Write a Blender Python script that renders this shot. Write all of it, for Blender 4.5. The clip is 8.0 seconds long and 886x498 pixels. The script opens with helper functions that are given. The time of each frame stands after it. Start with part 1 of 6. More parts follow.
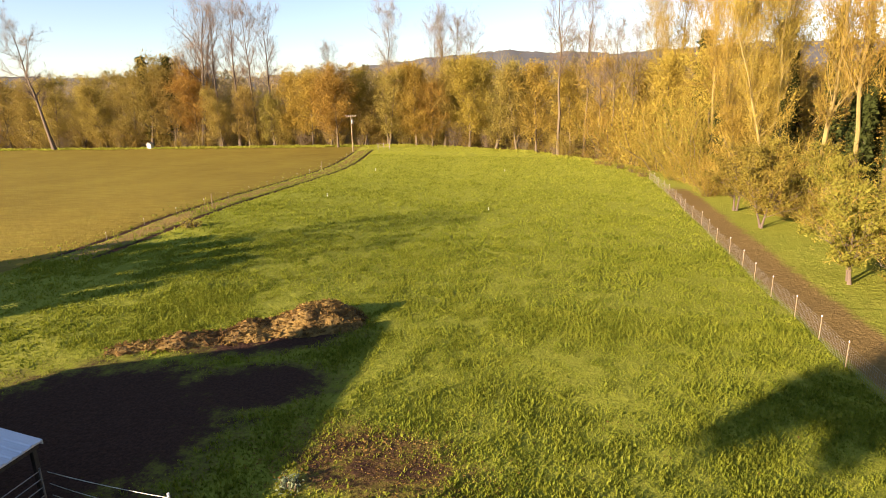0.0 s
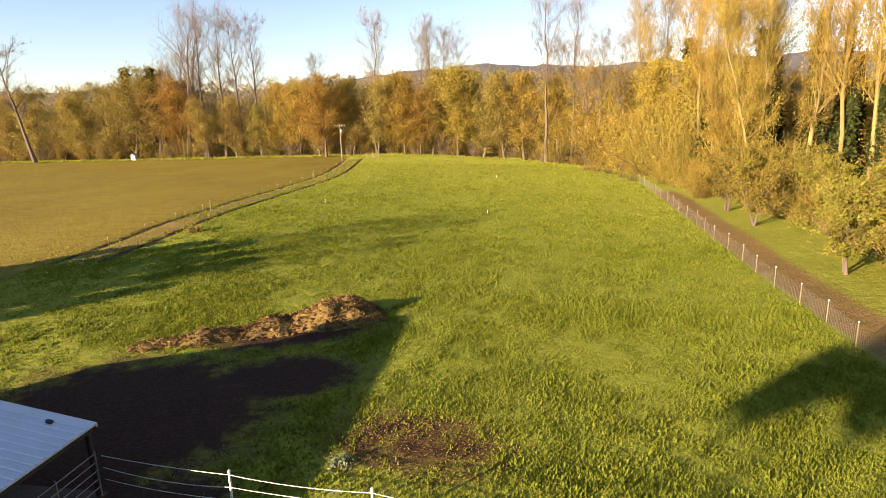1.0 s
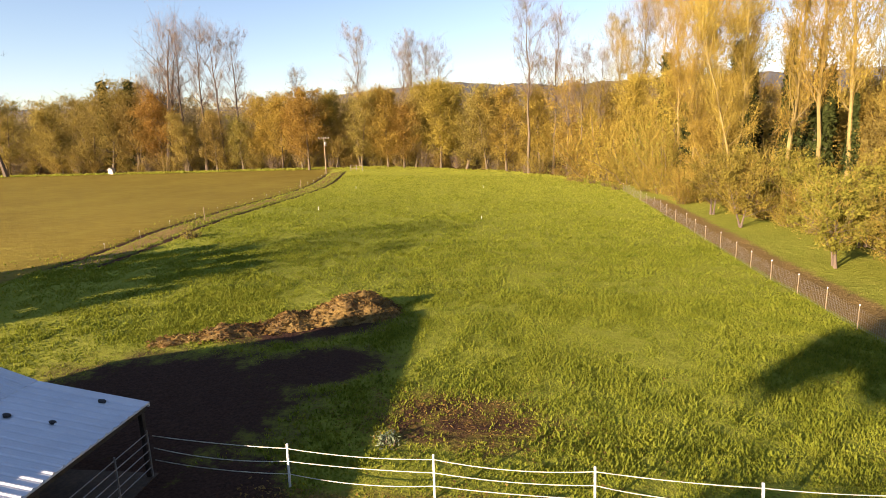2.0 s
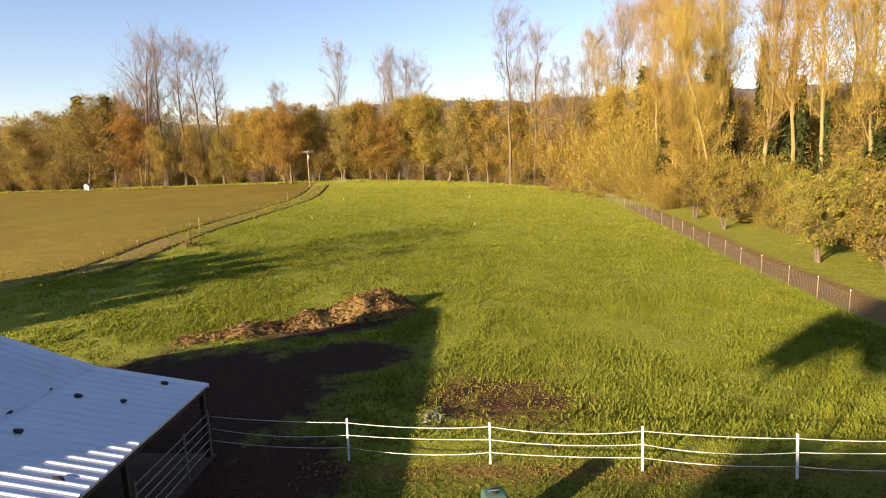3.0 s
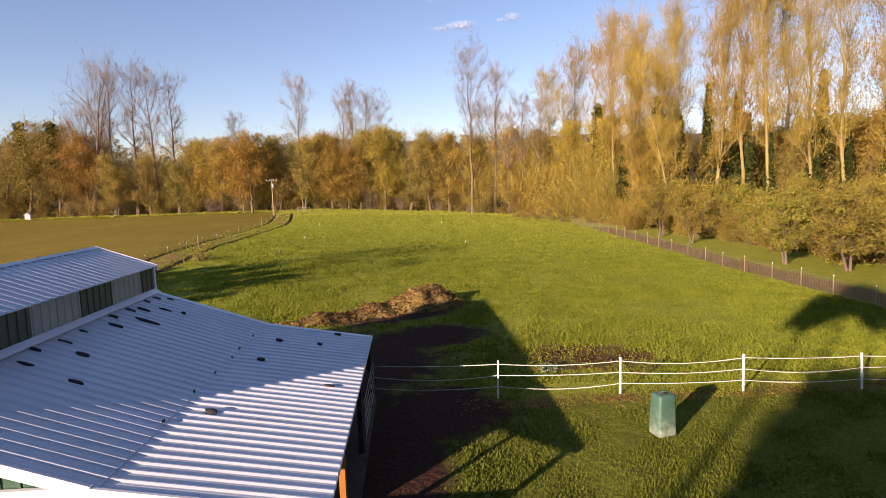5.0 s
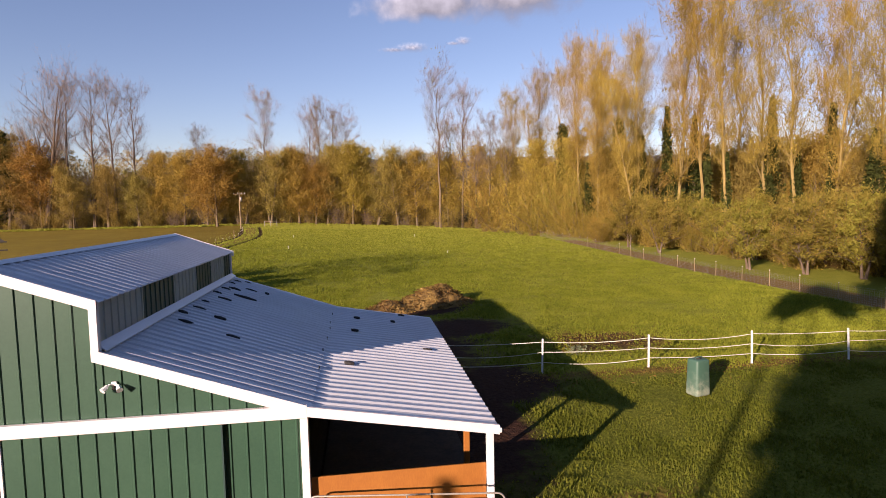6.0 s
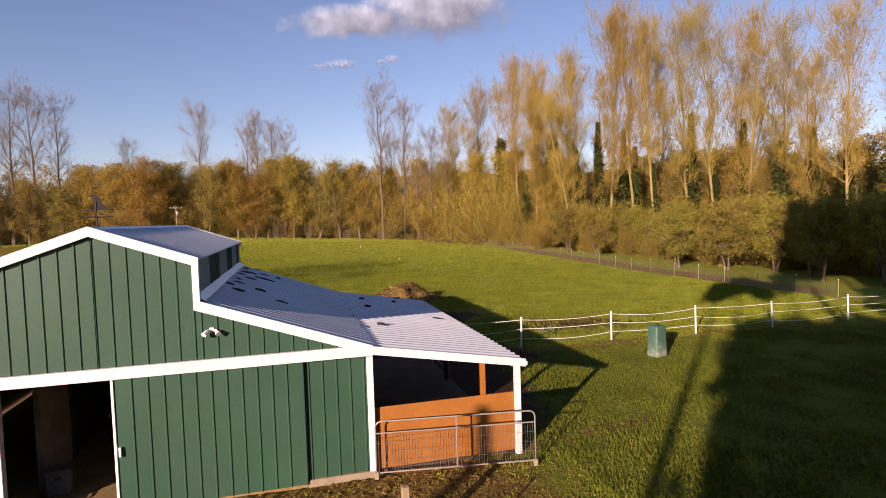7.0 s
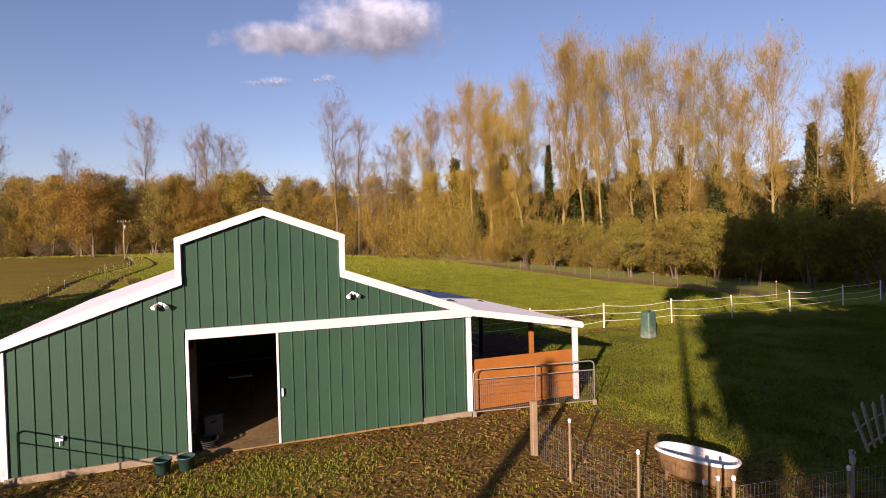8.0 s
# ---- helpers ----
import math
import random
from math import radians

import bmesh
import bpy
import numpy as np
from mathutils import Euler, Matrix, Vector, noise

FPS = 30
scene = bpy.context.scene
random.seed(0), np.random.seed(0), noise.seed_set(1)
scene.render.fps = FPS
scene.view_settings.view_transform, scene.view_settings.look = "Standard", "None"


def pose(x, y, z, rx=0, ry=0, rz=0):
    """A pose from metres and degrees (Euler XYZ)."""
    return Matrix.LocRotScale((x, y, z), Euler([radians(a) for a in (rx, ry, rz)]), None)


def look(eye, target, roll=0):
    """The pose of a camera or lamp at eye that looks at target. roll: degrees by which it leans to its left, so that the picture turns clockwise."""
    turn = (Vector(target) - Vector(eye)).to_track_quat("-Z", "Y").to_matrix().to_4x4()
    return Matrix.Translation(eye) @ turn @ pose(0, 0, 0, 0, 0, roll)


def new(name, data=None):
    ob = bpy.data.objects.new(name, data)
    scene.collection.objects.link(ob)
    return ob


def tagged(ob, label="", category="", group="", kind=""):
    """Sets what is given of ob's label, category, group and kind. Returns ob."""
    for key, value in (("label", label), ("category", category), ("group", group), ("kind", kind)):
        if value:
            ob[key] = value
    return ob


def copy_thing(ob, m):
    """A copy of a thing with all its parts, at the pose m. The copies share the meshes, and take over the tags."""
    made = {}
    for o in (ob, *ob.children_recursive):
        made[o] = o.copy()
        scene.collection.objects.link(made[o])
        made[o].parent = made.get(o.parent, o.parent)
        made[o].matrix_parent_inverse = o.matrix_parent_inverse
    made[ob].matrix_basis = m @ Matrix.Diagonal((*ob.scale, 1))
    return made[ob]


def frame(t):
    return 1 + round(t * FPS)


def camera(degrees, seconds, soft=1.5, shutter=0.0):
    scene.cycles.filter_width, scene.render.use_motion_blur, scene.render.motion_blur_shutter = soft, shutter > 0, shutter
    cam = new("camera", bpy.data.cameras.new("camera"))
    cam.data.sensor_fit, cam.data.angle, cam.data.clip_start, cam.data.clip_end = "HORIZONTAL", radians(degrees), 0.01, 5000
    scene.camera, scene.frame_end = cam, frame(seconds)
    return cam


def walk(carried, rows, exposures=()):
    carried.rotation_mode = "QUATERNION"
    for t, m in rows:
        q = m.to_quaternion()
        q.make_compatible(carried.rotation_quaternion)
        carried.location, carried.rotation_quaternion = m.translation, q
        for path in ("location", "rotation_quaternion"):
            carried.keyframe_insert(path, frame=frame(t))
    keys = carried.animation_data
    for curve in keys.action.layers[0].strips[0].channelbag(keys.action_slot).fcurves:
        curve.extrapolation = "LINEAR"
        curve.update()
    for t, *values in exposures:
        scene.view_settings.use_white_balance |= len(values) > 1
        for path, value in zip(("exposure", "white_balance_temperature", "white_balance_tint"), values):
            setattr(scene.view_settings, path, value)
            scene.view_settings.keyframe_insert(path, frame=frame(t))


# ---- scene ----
cam = camera(76.0, 8.0, 0.9)
PATH = [
    (0, (0.057, 0.053, 11.833), (-0.332, 1.951, 11.336), -1.5),
    (0.5, (-0.883, -0.537, 11.464), (-1.239, 1.373, 10.987), -1.7),
    (1, (-1.893, -1.139, 11.052), (-2.214, 0.781, 10.596), -1.8),
    (1.5, (-3.05, -1.733, 10.589), (-3.328, 0.2, 10.158), -1.9),
    (2.8, (-5.775, -3.472, 9.408), (-5.929, -1.51, 9.052), -2.0),
    (3, (-6.295, -3.821, 9.328), (-6.431, -1.857, 8.98), -2.2),
    (3.5, (-7.778, -4.636, 8.931), (-7.866, -2.663, 8.615), -2.1),
    (4, (-9.408, -5.536, 8.56), (-9.437, -3.557, 8.274), -1.9),
    (4.5, (-11.282, -6.417, 8.104), (-11.238, -4.433, 7.851), -1.7),
    (4.7, (-12.095, -6.815, 7.89), (-12.024, -4.831, 7.647), -1.8),
    (5.8, (-16.918, -8.88, 6.94), (-16.675, -6.902, 6.775), -1.2),
    (6, (-17.538, -9.261, 6.771), (-17.251, -7.288, 6.612), -1.2),
    (6.5, (-18.902, -10.258, 6.247), (-18.498, -8.303, 6.115), -1.6),
    (7, (-20.342, -11.25, 5.846), (-19.82, -9.322, 5.739), -1.8),
    (7.5, (-22.337, -12.248, 5.475), (-21.697, -10.355, 5.396), -1.6),
    (8, (-25.24, -13.122, 5.065), (-24.5, -11.264, 5.024), -1.4),
]
# the clip's camera stops down and cools as the sky fills its picture
EXPOSURES = [(0.0, 1.80, 6800, 23), (1.5, 1.71, 6740, 24), (3.0, 1.57, 6560, 27), (4.5, 1.35, 6420, 31), (6.0, 0.93, 6340, 36), (7.0, 0.79, 6320, 38), (8.0, 0.76, 6310, 39)]
walk(cam, [(t, look(eye, target, roll)) for t, eye, target, roll in PATH], EXPOSURES)

# ---- light ----
SUN = Vector((-0.667, -0.702, 0.249)).normalized()

world = bpy.data.worlds.new("world")
scene.world = world
world.use_nodes = True
wn = world.node_tree
sky = wn.nodes.new("ShaderNodeTexSky")
sky.sky_type = "NISHITA"
sky.sun_disc = False
sky.sun_elevation = math.asin(SUN.z)
sky.sun_rotation = math.atan2(SUN.x, SUN.y)
sky.air_density, sky.dust_density, sky.ozone_density = 1.0, 0.08, 1.8
wn.nodes["Background"].inputs["Strength"].default_value = 0.073
wn.links.new(sky.outputs[0], wn.nodes["Background"].inputs["Color"])

sun = new("sun", bpy.data.lights.new("sun", "SUN"))
sun.data.energy, sun.data.angle, sun.data.color = 5.0, radians(0.55), (1.0, 0.84, 0.60)
sun.matrix_world = look(SUN * 100, (0, 0, 0))


# ---- materials ----
def nodes_of(name):
    m = bpy.data.materials.new(name)
    m.use_nodes = True
    return m, m.node_tree, m.node_tree.nodes["Principled BSDF"]


def noise_node(nt, scale, detail=4.0, rough=0.55, stretch=None, coords="Object"):
    tc = nt.nodes.new("ShaderNodeTexCoord")
    n = nt.nodes.new("ShaderNodeTexNoise")
    n.inputs["Scale"].default_value, n.inputs["Detail"].default_value, n.inputs["Roughness"].default_value = scale, detail, rough
    if stretch:
        mp = nt.nodes.new("ShaderNodeMapping")
        mp.inputs["Scale"].default_value = stretch
        nt.links.new(tc.outputs[coords], mp.inputs["Vector"])
        nt.links.new(mp.outputs[0], n.inputs["Vector"])
    else:
        nt.links.new(tc.outputs[coords], n.inputs["Vector"])
    return n.outputs["Fac"]


def ramp_node(nt, fac, stops):
    r = nt.nodes.new("ShaderNodeValToRGB")
    els = r.color_ramp.elements
    while len(els) < len(stops):
        els.new(0.5)
    for e, (p, c) in zip(els, stops):
        e.position, e.color = p, (*c, 1) if len(c) == 3 else c
    nt.links.new(fac, r.inputs["Fac"])
    return r.outputs["Color"]


def mix_node(nt, fac, a, b, blend="MIX"):
    m = nt.nodes.new("ShaderNodeMix")
    m.data_type, m.blend_type = "RGBA", blend
    for value, slot in ((fac, m.inputs[0]), (a, m.inputs[6]), (b, m.inputs[7])):
        if isinstance(value, (int, float)):
            slot.default_value = value
        elif isinstance(value, tuple):
            slot.default_value = (*value, 1)
        else:
            nt.links.new(value, slot)
    return m.outputs[2]


def math_node(nt, op, a, b=0.0, clamp=False):
    m = nt.nodes.new("ShaderNodeMath")
    m.operation, m.use_clamp = op, clamp
    for value, slot in ((a, m.inputs[0]), (b, m.inputs[1])):
        if isinstance(value, (int, float)):
            slot.default_value = value
        else:
            nt.links.new(value, slot)
    return m.outputs[0]


def bump_to(nt, bsdf, height, strength, distance):
    b = nt.nodes.new("ShaderNodeBump")
    b.inputs["Strength"].default_value, b.inputs["Distance"].default_value = strength, distance
    nt.links.new(height, b.inputs["Height"])
    nt.links.new(b.outputs[0], bsdf.inputs["Normal"])


def surface(name, dark, light, grain=40.0, blotch=1.5, rough=0.8, metal=0.0, bump=0.3, depth=0.004, stretch=None, vary=0.0):
    """A plain real surface: fine grain and large blotches between two colours."""
    m, nt, b = nodes_of(name)
    fine = noise_node(nt, grain, 5, 0.6, stretch)
    big = noise_node(nt, blotch, 4, 0.6)
    fac = math_node(nt, "ADD", math_node(nt, "MULTIPLY", fine, 0.5), math_node(nt, "MULTIPLY", big, 0.5))
    col = ramp_node(nt, fac, [(0.34, dark), (0.66, light)])
    if vary:
        info = nt.nodes.new("ShaderNodeObjectInfo")
        v = math_node(nt, "ADD", math_node(nt, "MULTIPLY", info.outputs["Random"], vary), 1 - vary / 2)
        hsv = nt.nodes.new("ShaderNodeHueSaturation")
        nt.links.new(v, hsv.inputs["Value"])
        nt.links.new(col, hsv.inputs["Color"])
        col = hsv.outputs[0]
    nt.links.new(col, b.inputs["Base Color"])
    b.inputs["Roughness"].default_value, b.inputs["Metallic"].default_value = rough, metal
    if bump:
        bump_to(nt, b, fine, bump, depth)
    return m


def foliage(name, stops, hue=0.03, value=0.5, rough=0.75, through_light=0.25, patchy=0.6, patch_scale=0.5):
    """Leaves: every leaf takes its own shade, and every plant leans to its own."""
    m, nt, b = nodes_of(name)
    geo = nt.nodes.new("ShaderNodeNewGeometry")
    patch = noise_node(nt, patch_scale, 3, 0.6)
    fac = math_node(nt, "ADD", math_node(nt, "MULTIPLY", geo.outputs["Random Per Island"], 1 - patchy),
                    math_node(nt, "MULTIPLY", math_node(nt, "ADD", math_node(nt, "MULTIPLY", math_node(nt, "SUBTRACT", patch, 0.5), 2.4), 0.5, True), patchy))
    col = ramp_node(nt, fac, stops)
    info = nt.nodes.new("ShaderNodeObjectInfo")
    hsv = nt.nodes.new("ShaderNodeHueSaturation")
    nt.links.new(math_node(nt, "ADD", math_node(nt, "MULTIPLY", info.outputs["Random"], hue), 0.5 - hue / 2), hsv.inputs["Hue"])
    alt = math_node(nt, "FRACT", math_node(nt, "MULTIPLY", info.outputs["Random"], 7.31))
    nt.links.new(math_node(nt, "ADD", math_node(nt, "MULTIPLY", alt, value), 1 - value / 2), hsv.inputs["Value"])
    nt.links.new(col, hsv.inputs["Color"])
    b.inputs["Roughness"].default_value = rough
    b.inputs["Specular IOR Level"].default_value = 0.06
    nt.links.new(hsv.outputs[0], b.inputs["Base Color"])
    tr = nt.nodes.new("ShaderNodeBsdfTranslucent")
    nt.links.new(hsv.outputs[0], tr.inputs["Color"])
    mx = nt.nodes.new("ShaderNodeMixShader")
    mx.inputs[0].default_value = through_light
    nt.links.new(b.outputs[0], mx.inputs[1])
    nt.links.new(tr.outputs[0], mx.inputs[2])
    nt.links.new(mx.outputs[0], nt.nodes["Material Output"].inputs["Surface"])
    return m


def ground_material():
    """Pasture, mud, dry dirt and stubble, mixed by what covers the soil at each place."""
    m, nt, b = nodes_of("pasture_soil")

    def cover(name):
        a = nt.nodes.new("ShaderNodeAttribute")
        a.attribute_name = name
        return a.outputs["Fac"]

    fine = noise_node(nt, 9.0, 6, 0.7)
    mid = noise_node(nt, 1.1, 5, 0.65)
    big = noise_node(nt, 0.09, 4, 0.6)
    grass = ramp_node(nt, fine, [(0.25, (0.127, 0.145, 0.015)), (0.5, (0.231, 0.248, 0.026)), (0.75, (0.330, 0.330, 0.046))])
    pale = ramp_node(nt, mid, [(0.3, (0.165, 0.182, 0.024)), (0.7, (0.319, 0.303, 0.061))])
    grass = mix_node(nt, math_node(nt, "MULTIPLY", big, 0.8), grass, pale)
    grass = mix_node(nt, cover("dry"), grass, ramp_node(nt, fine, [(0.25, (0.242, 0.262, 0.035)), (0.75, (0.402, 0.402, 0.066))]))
    grass = mix_node(nt, cover("lawn"), grass, ramp_node(nt, fine, [(0.25, (0.070, 0.084, 0.010)), (0.75, (0.190, 0.198, 0.028))]))
    # brown mud, its tone lowered further to deepen the barn's shade on it
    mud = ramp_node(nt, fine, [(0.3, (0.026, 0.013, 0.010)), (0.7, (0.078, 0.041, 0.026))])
    dirt = ramp_node(nt, fine, [(0.25, (0.160, 0.100, 0.034)), (0.55, (0.245, 0.160, 0.056)), (0.8, (0.330, 0.228, 0.088))])
    rows = noise_node(nt, 1.4, 5, 0.7, (0.25, 1.6, 1.0))
    field = ramp_node(nt, math_node(nt, "ADD", math_node(nt, "MULTIPLY", rows, 0.65), math_node(nt, "MULTIPLY", big, 0.35)),
                      [(0.3, (0.145, 0.100, 0.018)), (0.55, (0.215, 0.160, 0.027)), (0.75, (0.240, 0.215, 0.036))])
    litter = ramp_node(nt, noise_node(nt, 5.5, 6, 0.75), [(0.35, (0.105, 0.064, 0.018)), (0.5, (0.170, 0.106, 0.030)), (0.62, (0.250, 0.155, 0.042))])

    def edge(name, sharp=2.2):
        raw = math_node(nt, "ADD", cover(name), math_node(nt, "MULTIPLY", math_node(nt, "SUBTRACT", mid, 0.5), 1.1))
        raw = math_node(nt, "ADD", raw, math_node(nt, "MULTIPLY", math_node(nt, "SUBTRACT", fine, 0.5), 0.8))
        return math_node(nt, "ADD", math_node(nt, "MULTIPLY", math_node(nt, "SUBTRACT", raw, 0.5), sharp), 0.5, True)

    col = mix_node(nt, edge("field", 1.6), grass, field)
    col = mix_node(nt, edge("dirt"), col, dirt)
    col = mix_node(nt, edge("litter"), col, litter)
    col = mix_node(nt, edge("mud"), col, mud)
    nt.links.new(col, b.inputs["Base Color"])
    b.inputs["Roughness"].default_value = 0.95
    b.inputs["Specular IOR Level"].default_value = 0.05
    tussock = noise_node(nt, 3.4, 3, 0.55)
    both = math_node(nt, "ADD", math_node(nt, "MULTIPLY", fine, 0.4), math_node(nt, "ADD", mid, math_node(nt, "MULTIPLY", tussock, 0.7)))
    bump_to(nt, b, both, 0.85, 0.13)
    return m


def clouded_panel():
    """Old ribbed plastic that lets some daylight through."""
    m = surface("clouded_plastic_panel", (0.36, 0.40, 0.38), (0.48, 0.51, 0.48), 14, 0.9, 0.4, 0.0, 0.05, 0.001)
    nt = m.node_tree
    b = nt.nodes["Principled BSDF"]
    tr = nt.nodes.new("ShaderNodeBsdfTranslucent")
    tr.inputs["Color"].default_value = (0.75, 0.78, 0.70, 1)
    mx = nt.nodes.new("ShaderNodeMixShader")
    mx.inputs[0].default_value = 0.4
    nt.links.new(b.outputs[0], mx.inputs[1])
    nt.links.new(tr.outputs[0], mx.inputs[2])
    nt.links.new(mx.outputs[0], nt.nodes["Material Output"].inputs["Surface"])
    return m


def foot_lit_tank():
    """Mottled green plastic; sunlight at the foot and shade above are in the colour."""
    m, nt, b = nodes_of("weathered_green_plastic")
    tc = nt.nodes.new("ShaderNodeTexCoord")
    sep = nt.nodes.new("ShaderNodeSeparateXYZ")
    nt.links.new(tc.outputs["Object"], sep.inputs[0])
    foot_light = math_node(nt, "ADD", math_node(nt, "MULTIPLY", sep.outputs["Z"], -0.9), math_node(nt, "MULTIPLY", noise_node(nt, 4, 5, 0.6), 1.5))
    col = ramp_node(nt, foot_light, [(0.0, (0.050, 0.115, 0.080)), (0.35, (0.090, 0.150, 0.108)), (0.75, (0.250, 0.290, 0.220))])
    nt.links.new(col, b.inputs["Base Color"])
    b.inputs["Roughness"].default_value = 0.5
    return m


